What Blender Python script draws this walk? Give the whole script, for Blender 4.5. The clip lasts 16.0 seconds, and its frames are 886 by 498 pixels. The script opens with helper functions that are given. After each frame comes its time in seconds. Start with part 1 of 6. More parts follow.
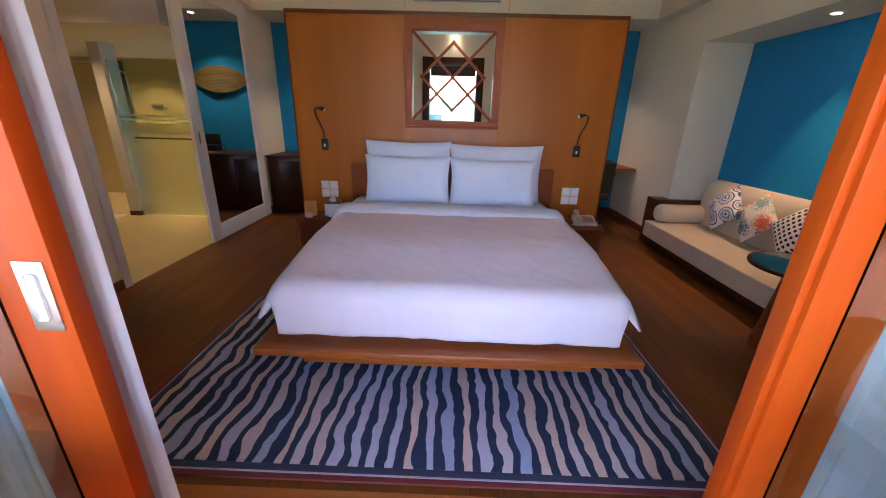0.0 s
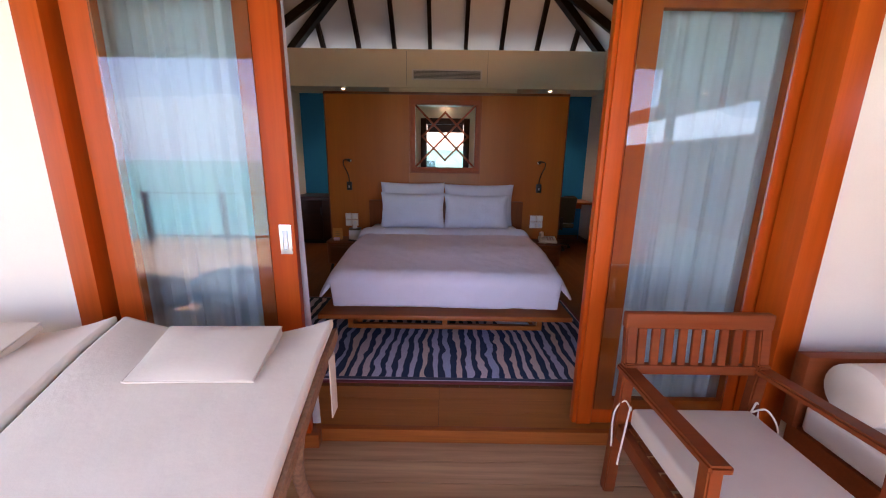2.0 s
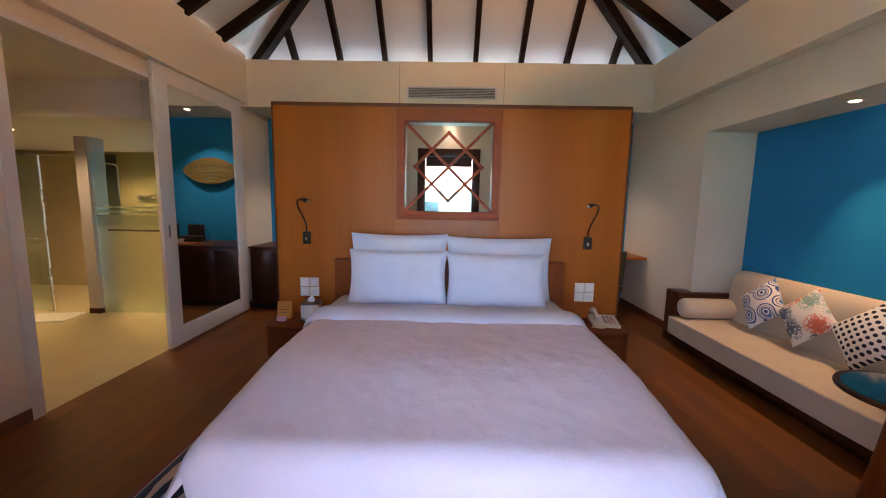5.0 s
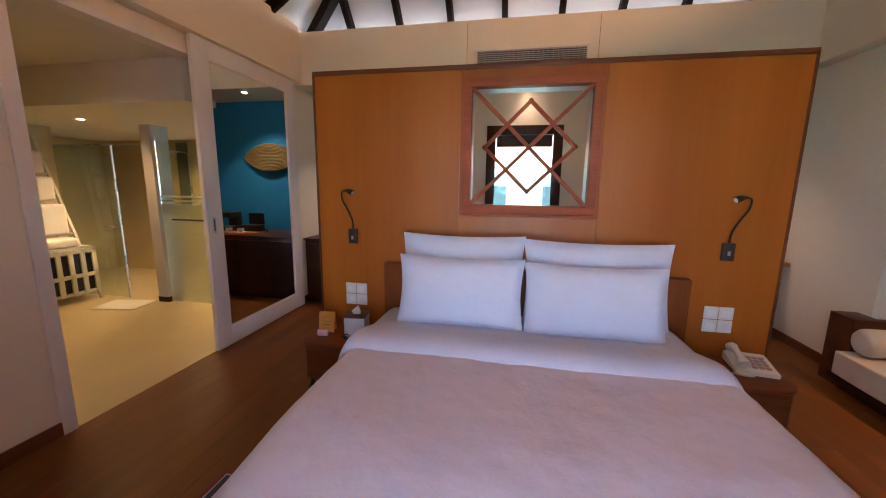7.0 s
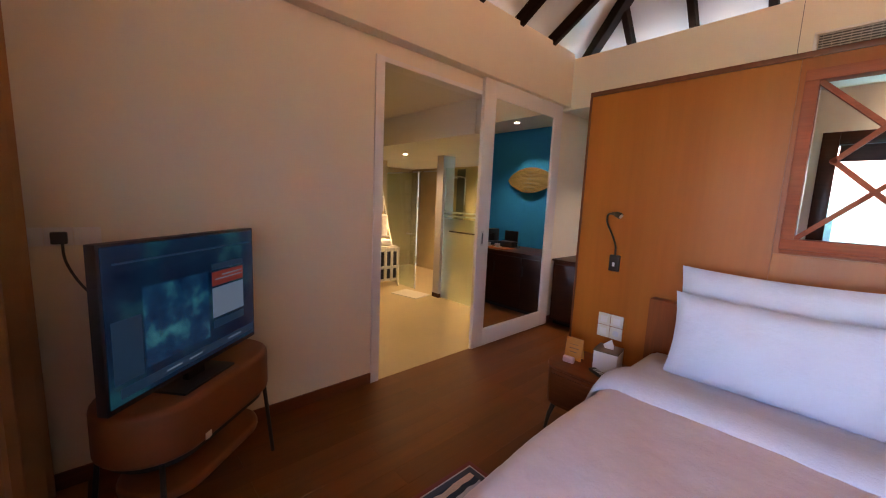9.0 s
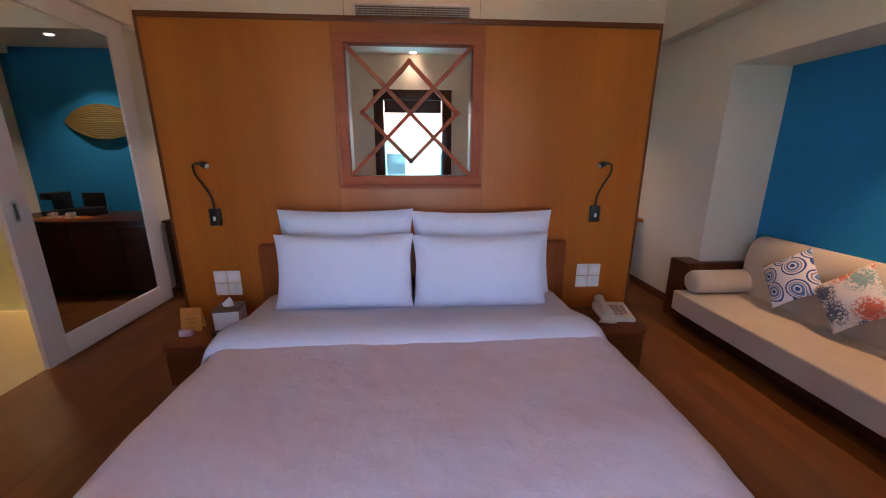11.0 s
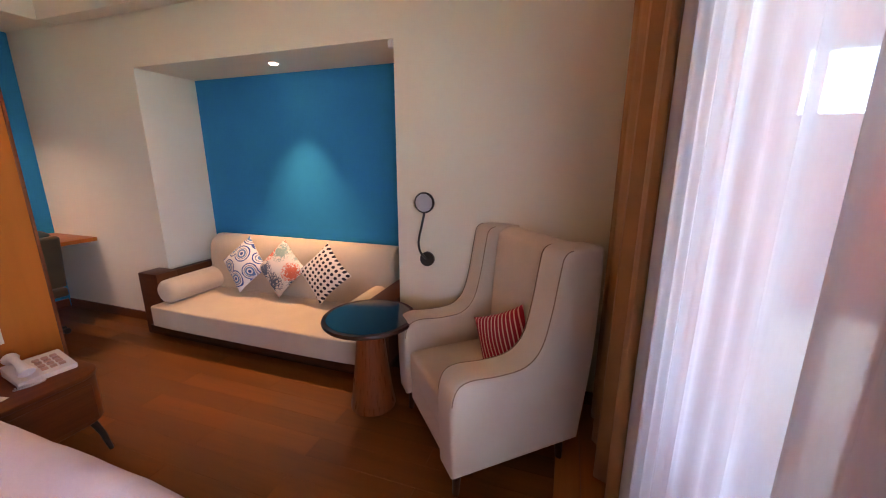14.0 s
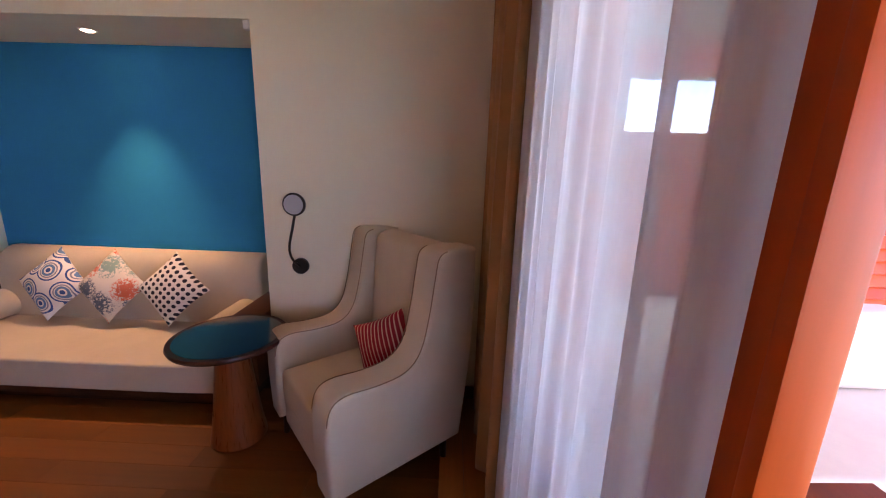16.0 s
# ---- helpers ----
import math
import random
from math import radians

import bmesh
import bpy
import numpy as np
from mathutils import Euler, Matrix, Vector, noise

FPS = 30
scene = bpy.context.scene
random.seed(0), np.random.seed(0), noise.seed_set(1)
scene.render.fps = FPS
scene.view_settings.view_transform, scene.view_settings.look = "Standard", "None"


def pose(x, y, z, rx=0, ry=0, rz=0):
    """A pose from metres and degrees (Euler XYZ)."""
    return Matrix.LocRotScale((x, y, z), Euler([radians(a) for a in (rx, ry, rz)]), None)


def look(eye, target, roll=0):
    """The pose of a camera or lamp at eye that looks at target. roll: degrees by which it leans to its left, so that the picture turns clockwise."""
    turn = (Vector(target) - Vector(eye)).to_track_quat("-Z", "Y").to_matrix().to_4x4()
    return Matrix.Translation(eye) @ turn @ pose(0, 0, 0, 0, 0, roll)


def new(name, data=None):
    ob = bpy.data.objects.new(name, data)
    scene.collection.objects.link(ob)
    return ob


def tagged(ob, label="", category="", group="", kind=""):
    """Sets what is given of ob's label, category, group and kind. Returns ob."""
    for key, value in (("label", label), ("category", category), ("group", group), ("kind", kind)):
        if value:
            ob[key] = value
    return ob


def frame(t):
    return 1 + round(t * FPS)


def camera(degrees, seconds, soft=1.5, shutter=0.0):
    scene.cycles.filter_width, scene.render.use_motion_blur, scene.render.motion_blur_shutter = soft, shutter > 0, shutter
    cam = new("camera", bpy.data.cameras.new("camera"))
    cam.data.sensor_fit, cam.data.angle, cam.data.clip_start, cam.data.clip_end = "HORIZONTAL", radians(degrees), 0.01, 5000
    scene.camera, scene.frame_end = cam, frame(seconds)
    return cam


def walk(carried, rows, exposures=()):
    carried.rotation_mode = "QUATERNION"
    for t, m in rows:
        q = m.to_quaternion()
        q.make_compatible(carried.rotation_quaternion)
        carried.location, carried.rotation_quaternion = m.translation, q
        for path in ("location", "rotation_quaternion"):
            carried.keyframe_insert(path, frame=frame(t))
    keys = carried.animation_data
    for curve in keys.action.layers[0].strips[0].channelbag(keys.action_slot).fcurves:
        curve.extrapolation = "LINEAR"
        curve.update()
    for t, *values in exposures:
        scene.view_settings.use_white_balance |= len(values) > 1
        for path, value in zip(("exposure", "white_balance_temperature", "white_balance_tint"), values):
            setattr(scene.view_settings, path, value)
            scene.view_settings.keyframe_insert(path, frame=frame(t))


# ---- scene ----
cam = camera(100.7, 16.0, soft=1.1)
PATH = [
    (0, (0.204, 0.949, 1.493), (0.174, 2.832, 0.82), 1.6),
    (0.5, (0.179, 0.625, 1.494), (0.186, 2.534, 0.897), 1.9),
    (1, (0.133, 0.285, 1.516), (0.171, 2.21, 0.975), 1.3),
    (1.5, (0.19, -0.056, 1.505), (0.153, 1.881, 1.012), 1.8),
    (2, (0.199, -0.218, 1.526), (0.193, 1.729, 1.069), 0.8),
    (2.5, (0.205, -0.063, 1.506), (0.173, 1.878, 1.025), 0.7),
    (3, (0.244, 0.302, 1.522), (0.14, 2.263, 1.142), 1.1),
    (3.5, (0.206, 0.699, 1.543), (0.196, 2.685, 1.308), 1.0),
    (4, (0.198, 0.992, 1.513), (0.186, 2.98, 1.292), 0.9),
    (6.3, (0.212, 2.006, 1.572), (0.165, 3.975, 1.225), 1.5),
    (6.5, (0.208, 2.07, 1.575), (0.159, 4.037, 1.212), 1.3),
    (7, (0.118, 2.213, 1.599), (-0.258, 4.148, 1.258), 0.8),
    (7.5, (-0.018, 2.218, 1.617), (-1.059, 3.904, 1.348), 1.4),
    (8, (-0.046, 2.176, 1.615), (-1.585, 3.426, 1.348), 2.0),
    (8.2, (-0.047, 2.17, 1.595), (-1.702, 3.264, 1.345), 2.2),
    (10.3, (0.1, 2.34, 1.582), (-0.318, 4.256, 1.188), 1.1),
    (10.5, (0.146, 2.355, 1.61), (-0.108, 4.282, 1.14), 0.5),
    (11, (0.232, 2.353, 1.608), (0.363, 4.285, 1.108), 0.1),
    (11.5, (0.351, 2.325, 1.589), (0.916, 4.186, 1.122), -0.9),
    (12, (0.451, 2.285, 1.591), (1.436, 3.965, 1.136), -0.2),
    (12.5, (0.533, 2.221, 1.602), (1.89, 3.622, 1.16), -0.6),
    (13, (0.592, 2.155, 1.599), (2.247, 3.195, 1.174), -0.5),
    (13.5, (0.598, 2.115, 1.607), (2.387, 2.882, 1.15), 0.2),
    (14, (0.619, 2.101, 1.589), (2.465, 2.719, 1.13), 0.1),
    (14.5, (0.611, 2.102, 1.595), (2.46, 2.704, 1.127), 0.5),
    (15, (0.618, 2.091, 1.59), (2.508, 2.55, 1.124), 1.6),
    (15.5, (0.645, 2.06, 1.60), (2.565, 2.262, 1.13), 1.4),
    (16, (0.696, 2.040, 1.579), (2.648, 2.080, 1.143), 1.9),
]
EXPOSURES = [(0, 3.4, 7040, 33), (0.5, 3.33, 7140, 35), (1, 2.74, 7490, 39), (2, 2.48, 7690, 44), (2.6, 2.46, 7640, 44), (3.5, 2.75, 7790, 41), (4, 3.32, 6920, 34), (6.5, 3.5, 7460, 41), (7.5, 3.68, 7510, 43), (8, 4.07, 7810, 43), (10.5, 3.2, 6860, 43), (11.5, 3.45, 7210, 43), (12.0, 3.73, 7760, 43), (12.5, 3.87, 8410, 46), (13.0, 4.52, 7510, 40), (13.5, 4.4, 7510, 45), (14.0, 4.15, 7610, 47), (14.5, 4.19, 7610, 49), (15.0, 4.31, 7560, 51), (15.5, 4.12, 7460, 51), (16, 3.74, 7360, 51)]
walk(cam, [(t, look(eye, target, roll)) for t, eye, target, roll in PATH], EXPOSURES)

# ---- world, sun, large lights ----
world = bpy.data.worlds.new("sky")
scene.world = world
world.use_nodes = True
_wn = world.node_tree.nodes
_sky = _wn.new("ShaderNodeTexSky")
_sky.sky_type, _sky.sun_disc = "NISHITA", False
_sky.sun_elevation, _sky.sun_rotation = radians(66), radians(205)
_sky.air_density, _sky.dust_density, _sky.ozone_density = 0.8, 0.0, 2.6
world.node_tree.links.new(_sky.outputs[0], _wn["Background"].inputs[0])
_wn["Background"].inputs[1].default_value = 0.15


def sun_lamp(elevation, azimuth, strength):
    """azimuth: degrees clockwise from +y to where the sun stands."""
    data = bpy.data.lights.new("sun", "SUN")
    data.energy, data.angle, data.color = strength, radians(0.5), (1.0, 0.95, 0.87)
    ob = new("sun", data)
    e, a = radians(elevation), radians(azimuth)
    way = Vector((math.sin(a) * math.cos(e), math.cos(a) * math.cos(e), math.sin(e)))
    ob.matrix_world = look(way * 30, (0, 0, 0))


sun_lamp(66, 205, 4.0)


def area_lamp(name, at, target, size_x, size_y, watts, colour):
    data = bpy.data.lights.new(name, "AREA")
    data.shape, data.size, data.size_y, data.energy, data.color = "RECTANGLE", size_x, size_y, watts, colour
    ob = new(name, data)
    ob.matrix_world = look(at, target)
    return ob


def spot_lamp(name, at, target, watts, colour, cone=70, blend=0.6, radius=0.03):
    data = bpy.data.lights.new(name, "SPOT")
    data.energy, data.color, data.spot_size, data.spot_blend, data.shadow_soft_size = watts, colour, radians(cone), blend, radius
    ob = new(name, data)
    ob.matrix_world = look(at, target)
    return ob


WARM = (1.0, 0.72, 0.42)
spot_lamp("niche_spot", (3.248, 4.43, 2.34), (3.10, 4.43, 0.4), 8.0, (1.0, 0.70, 0.36), 72, 0.8)
for x, watts in ((-1.65, 6), (0.2, 0.8), (2.0, 6)):
    spot_lamp("soffit_spot", (x, 6.85, 2.69), (x, 7.05, 0), watts, (1.0, 0.84, 0.64), 105, 0.9)
spot_lamp("bath_spot", (-4.7, 5.6, 2.28), (-4.7, 5.7, 0), 4.0, (1.0, 0.82, 0.40), 140, 0.8)
spot_lamp("shower_spot", (-4.9, 6.9, 2.28), (-4.9, 6.9, 0), 7, (1.0, 0.80, 0.38), 140, 0.8)
spot_lamp("vanity_spot", (-3.6, 4.3, 2.62), (-3.6, 4.3, 0), 3.2, (1.0, 0.82, 0.42), 150, 0.8)
area_lamp("cove_strip", (2.92, 4.2, 3.44), (2.6, 4.2, 4.4), 0.06, 4.4, 14, (1.0, 0.56, 0.22))


# ---- materials ----
def _mix(nt, blend="MIX"):
    n = nt.nodes.new("ShaderNodeMix")
    n.data_type, n.blend_type = "RGBA", blend
    return n


def base_material(name, rough, metal=0.0):
    m = bpy.data.materials.new(name)
    m.use_nodes = True
    b = m.node_tree.nodes["Principled BSDF"]
    b.inputs["Roughness"].default_value, b.inputs["Metallic"].default_value = rough, metal
    return m, m.node_tree, b


def coords(nt, scale=(1, 1, 1), rot=(0, 0, 0), offset=(0, 0, 0)):
    t, p = nt.nodes.new("ShaderNodeTexCoord"), nt.nodes.new("ShaderNodeMapping")
    p.inputs["Scale"].default_value = scale
    p.inputs["Rotation"].default_value = [radians(a) for a in rot]
    p.inputs["Location"].default_value = offset
    nt.links.new(t.outputs["Object"], p.inputs["Vector"])
    return p.outputs["Vector"]


def noise_node(nt, vec, scale, detail=4, rough=0.55):
    n = nt.nodes.new("ShaderNodeTexNoise")
    n.inputs["Scale"].default_value, n.inputs["Detail"].default_value, n.inputs["Roughness"].default_value = scale, detail, rough
    nt.links.new(vec, n.inputs["Vector"])
    return n.outputs["Fac"]


def ramp(nt, fac, stops, constant=False):
    r = nt.nodes.new("ShaderNodeValToRGB")
    e = r.color_ramp.elements
    if constant:
        r.color_ramp.interpolation = "CONSTANT"
    for i, (p, c) in enumerate(stops):
        k = e[i] if i < 2 else e.new(p)
        k.position, k.color = p, (*c, 1)
    nt.links.new(fac, r.inputs["Fac"])
    return r.outputs["Color"]


def bump_to(nt, b, fac, strength, distance=0.002):
    n = nt.nodes.new("ShaderNodeBump")
    n.inputs["Strength"].default_value, n.inputs["Distance"].default_value = strength, distance
    nt.links.new(fac, n.inputs["Height"])
    nt.links.new(n.outputs["Normal"], b.inputs["Normal"])


def shade(c, k):
    return tuple(min(1.0, v * k) for v in c)


def plain(name, colour, rough=0.6, metal=0.0, var=0.08, scale=3.0, fine=90.0, bump=0.15, coat=0.0, each=0.0):
    """A surface with broad stains, fine grain in colour, roughness and relief."""
    m, nt, b = base_material(name, rough, metal)
    v = coords(nt)
    broad, grain = noise_node(nt, v, scale, 5), noise_node(nt, v, fine, 3)
    a = ramp(nt, broad, [(0.3, shade(colour, 1 - var)), (0.7, shade(colour, 1 + var))])
    g = ramp(nt, grain, [(0.3, (1 - var * 0.6,) * 3), (0.7, (1, 1, 1))])
    x = _mix(nt, "MULTIPLY")
    x.inputs[0].default_value = 1.0
    nt.links.new(a, x.inputs[6]), nt.links.new(g, x.inputs[7])
    out = x.outputs[2]
    if each:
        info, r = nt.nodes.new("ShaderNodeObjectInfo"), None
        r = ramp(nt, info.outputs["Random"], [(0.0, (1 - each,) * 3), (1.0, (1 + each,) * 3)])
        y = _mix(nt, "MULTIPLY")
        y.inputs[0].default_value = 1.0
        nt.links.new(out, y.inputs[6]), nt.links.new(r, y.inputs[7])
        out = y.outputs[2]
    nt.links.new(out, b.inputs["Base Color"])
    mr = nt.nodes.new("ShaderNodeMapRange")
    mr.inputs["To Min"].default_value, mr.inputs["To Max"].default_value = max(0.02, rough - 0.08), min(1, rough + 0.08)
    nt.links.new(broad, mr.inputs["Value"]), nt.links.new(mr.outputs[0], b.inputs["Roughness"])
    if bump:
        bump_to(nt, b, grain, bump)
    b.inputs["Coat Weight"].default_value = coat
    b.inputs["Coat Roughness"].default_value = 0.12
    return m


def wood(name, dark, light, along="z", rough=0.4, coat=0.2, grain=26.0, each=0.0, bump=0.12, pores=0.78, gloss=0.28):
    """Grain stretched along one axis, with growth bands and fine pores."""
    m, nt, b = base_material(name, rough)
    stretch = {"x": (0.05, 1, 1), "y": (1, 0.05, 1), "z": (1, 1, 0.05)}[along]
    v = coords(nt, stretch)
    info = nt.nodes.new("ShaderNodeObjectInfo")
    add = nt.nodes.new("ShaderNodeVectorMath")
    add.operation = "ADD"
    sc = nt.nodes.new("ShaderNodeVectorMath")
    sc.operation = "SCALE"
    sc.inputs[0].default_value = (7.0, 5.0, 9.0)
    nt.links.new(info.outputs["Random"], sc.inputs["Scale"])
    nt.links.new(v, add.inputs[0]), nt.links.new(sc.outputs[0], add.inputs[1])
    v = add.outputs[0]
    broad, fine = noise_node(nt, v, grain * 0.28, 4, 0.6), noise_node(nt, v, grain * 4, 3, 0.6)
    a = ramp(nt, broad, [(0.28, dark), (0.72, light)])
    f = ramp(nt, fine, [(0.3, (pores,) * 3), (0.62, (1, 1, 1))])
    x = _mix(nt, "MULTIPLY")
    x.inputs[0].default_value = 1.0
    nt.links.new(a, x.inputs[6]), nt.links.new(f, x.inputs[7])
    out = x.outputs[2]
    if each:
        r = ramp(nt, info.outputs["Random"], [(0.0, (1 - each,) * 3), (1.0, (1 + each,) * 3)])
        y = _mix(nt, "MULTIPLY")
        y.inputs[0].default_value = 1.0
        nt.links.new(out, y.inputs[6]), nt.links.new(r, y.inputs[7])
        out = y.outputs[2]
    nt.links.new(out, b.inputs["Base Color"])
    mr = nt.nodes.new("ShaderNodeMapRange")
    mr.inputs["To Min"].default_value, mr.inputs["To Max"].default_value = max(0.05, rough - 0.1), min(1, rough + 0.1)
    nt.links.new(fine, mr.inputs["Value"]), nt.links.new(mr.outputs[0], b.inputs["Roughness"])
    bump_to(nt, b, fine, bump, 0.001)
    b.inputs["Specular IOR Level"].default_value = gloss
    b.inputs["Coat Weight"].default_value = coat
    b.inputs["Coat Roughness"].default_value = 0.15
    return m


def fabric(name, colour, weave=420.0, var=0.06, bump=0.3, rough=0.92, wrinkle=0.0, fleck=0.88):
    m, nt, b = base_material(name, rough)
    v = coords(nt)
    broad, grain = noise_node(nt, v, 5, 4), noise_node(nt, v, weave, 2)
    a = ramp(nt, broad, [(0.3, shade(colour, 1 - var)), (0.7, shade(colour, 1 + var))])
    g = ramp(nt, grain, [(0.35, (fleck,) * 3), (0.65, (1, 1, 1))])
    x = _mix(nt, "MULTIPLY")
    x.inputs[0].default_value = 1.0
    nt.links.new(a, x.inputs[6]), nt.links.new(g, x.inputs[7])
    nt.links.new(x.outputs[2], b.inputs["Base Color"])
    b.inputs["Sheen Weight"].default_value = 0.15
    if wrinkle:
        w = noise_node(nt, v, 9, 6, 0.6)
        s = nt.nodes.new("ShaderNodeMath")
        s.operation = "MULTIPLY_ADD"
        s.inputs[1].default_value = 0.03
        nt.links.new(grain, s.inputs[0]), nt.links.new(w, s.inputs[2])
        bump_to(nt, b, s.outputs[0], wrinkle, 0.03)
    else:
        bump_to(nt, b, grain, bump, 0.001)
    return m


def glowing(name, colour, strength):
    m = bpy.data.materials.new(name)
    m.use_nodes = True
    b = m.node_tree.nodes["Principled BSDF"]
    b.inputs["Base Color"].default_value = (*colour, 1)
    b.inputs["Emission Color"].default_value = (*colour, 1)
    b.inputs["Emission Strength"].default_value = strength
    return m


def glass_material(name, tint=(1, 1, 1), rough=0.0, ior=1.45):
    m, nt, b = base_material(name, rough)
    b.inputs["Base Color"].default_value = (*tint, 1)
    b.inputs["Transmission Weight"].default_value = 1.0
    b.inputs["IOR"].default_value = ior
    return m


def sheer_material(name, colour, clear):
    m = bpy.data.materials.new(name)
    m.use_nodes = True
    nt = m.node_tree
    nt.nodes.clear()
    out = nt.nodes.new("ShaderNodeOutputMaterial")
    d, tl, tr = nt.nodes.new("ShaderNodeBsdfDiffuse"), nt.nodes.new("ShaderNodeBsdfTranslucent"), nt.nodes.new("ShaderNodeBsdfTransparent")
    m1, m2 = nt.nodes.new("ShaderNodeMixShader"), nt.nodes.new("ShaderNodeMixShader")
    d.inputs[0].default_value = (*colour, 1)
    tl.inputs[0].default_value = (*shade(colour, 0.60), 1)
    m1.inputs[0].default_value = 0.5
    nt.links.new(d.outputs[0], m1.inputs[1]), nt.links.new(tl.outputs[0], m1.inputs[2])
    weave = noise_node(nt, coords(nt, (1, 1, 0.25)), 160, 2)
    mr = nt.nodes.new("ShaderNodeMapRange")
    mr.inputs["To Min"].default_value, mr.inputs["To Max"].default_value = clear - 0.03, clear + 0.03
    nt.links.new(weave, mr.inputs["Value"])
    nt.links.new(mr.outputs[0], m2.inputs[0])
    nt.links.new(m1.outputs[0], m2.inputs[1]), nt.links.new(tr.outputs[0], m2.inputs[2])
    nt.links.new(m2.outputs[0], out.inputs[0])
    return m


def math_node(nt, op, a, b=None, c=None):
    n = nt.nodes.new("ShaderNodeMath")
    n.operation = op
    for i, v in enumerate((a, b, c)):
        if v is None:
            continue
        if isinstance(v, (int, float)):
            n.inputs[i].default_value = v
        else:
            nt.links.new(v, n.inputs[i])
    return n.outputs[0]


def split_xyz(nt, vec):
    n = nt.nodes.new("ShaderNodeSeparateXYZ")
    nt.links.new(vec, n.inputs[0])
    return n.outputs


def rug_material():
    """Wavy stripes of uneven width, each light one in a tone of its own."""
    m, nt, b = base_material("rug_wool", 0.95)
    v = coords(nt)
    sx, sy, sz = split_xyz(nt, v)
    slow = noise_node(nt, coords(nt, (1.0, 1.3, 1)), 2.2, 2)
    quick = noise_node(nt, coords(nt, (1.0, 0.8, 1), offset=(3, 1, 0)), 9.0, 2)
    px = math_node(nt, "MULTIPLY_ADD", math_node(nt, "SUBTRACT", slow, 0.5), 0.11, sx)
    px = math_node(nt, "MULTIPLY_ADD", math_node(nt, "SUBTRACT", quick, 0.5), 0.045, px)
    ph = math_node(nt, "MULTIPLY", px, 1 / 0.086)
    f = math_node(nt, "FRACT", ph)
    wide = noise_node(nt, coords(nt, (1.0, 0.5, 1), offset=(9, 4, 0)), 6.5, 2)
    edge = math_node(nt, "MULTIPLY_ADD", math_node(nt, "SUBTRACT", wide, 0.5), 1.1, 0.50)
    mask = math_node(nt, "LESS_THAN", f, edge)
    wn = nt.nodes.new("ShaderNodeTexWhiteNoise")
    wn.noise_dimensions = "1D"
    nt.links.new(math_node(nt, "FLOOR", ph), wn.inputs["W"])
    light = ramp(nt, wn.outputs["Value"], [(0.0, (0.52, 0.55, 0.72)), (0.3, (0.68, 0.60, 0.64)), (0.55, (0.74, 0.59, 0.54)), (0.8, (0.40, 0.48, 0.68))], True)
    x = _mix(nt)
    nt.links.new(mask, x.inputs[0])
    nt.links.new(light, x.inputs[6])
    x.inputs[7].default_value = (0.016, 0.042, 0.098, 1)
    grain = noise_node(nt, v, 240, 2)
    g = ramp(nt, grain, [(0.3, (0.7,) * 3), (0.7, (1, 1, 1))])
    y = _mix(nt, "MULTIPLY")
    y.inputs[0].default_value = 1.0
    nt.links.new(x.outputs[2], y.inputs[6]), nt.links.new(g, y.inputs[7])
    nt.links.new(y.outputs[2], b.inputs["Base Color"])
    bump_to(nt, b, grain, 0.6, 0.004)
    return m


M = {}
M["wall"] = plain("cream_plaster", (0.78, 0.715, 0.56), 0.75, var=0.03, scale=1.2, fine=140, bump=0.08)
M["wall_out"] = plain("white_render", (0.73, 0.62, 0.49), 0.85, var=0.04, scale=1.5, fine=120, bump=0.25)
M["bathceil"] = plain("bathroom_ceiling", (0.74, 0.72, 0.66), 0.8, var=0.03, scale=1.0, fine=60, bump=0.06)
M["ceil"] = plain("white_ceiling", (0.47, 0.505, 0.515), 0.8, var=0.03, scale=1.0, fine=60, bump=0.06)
M["blue"] = plain("blue_paint", (0.0, 0.245, 0.50), 0.7, var=0.05, scale=1.5, fine=140, bump=0.08)
M["blue"].node_tree.nodes["Principled BSDF"].inputs["Specular IOR Level"].default_value = 0.15  # dead-flat paint
M["blue"].node_tree.nodes["Principled BSDF"].inputs["Specular IOR Level"].default_value = 0.08
M["white"] = plain("white_paint", (0.76, 0.74, 0.70), 0.42, var=0.03, scale=2, fine=160, bump=0.04)
M["panel"] = wood("teak_veneer", (0.36, 0.088, 0.008), (0.47, 0.132, 0.015), "z", 0.42, 0.06, 7, bump=0.04, pores=0.93)
M["surround"] = wood("surround_veneer", (0.29, 0.062, 0.007), (0.38, 0.090, 0.011), "z", 0.42, 0.06, 9, bump=0.04, pores=0.92)
M["panel_edge"] = wood("dark_edge_wood", (0.13, 0.035, 0.012), (0.19, 0.055, 0.02), "x", 0.4, 0.2, 24)
M["lattice"] = wood("red_brown_wood", (0.30, 0.060, 0.020), (0.41, 0.092, 0.032), "x", 0.6, 0.0, 24)
M["bedwood"] = wood("bed_teak", (0.27, 0.060, 0.011), (0.42, 0.110, 0.019), "x", 0.35, 0.3, 22)
M["headwood"] = wood("headboard_wood", (0.20, 0.045, 0.009), (0.28, 0.068, 0.013), "z", 0.5, 0.05, 16)
M["dark"] = wood("dark_walnut", (0.034, 0.011, 0.005), (0.072, 0.023, 0.009), "x", 0.38, 0.08, 18, gloss=0.14)
M["sofawood"] = wood("sofa_frame_wood", (0.078, 0.024, 0.009), (0.135, 0.042, 0.015), "x", 0.4, 0.05, 16, gloss=0.18)
M["rafter"] = wood("black_brown_timber", (0.010, 0.006, 0.004), (0.024, 0.015, 0.010), "x", 0.65, 0.0, 20, gloss=0.06)
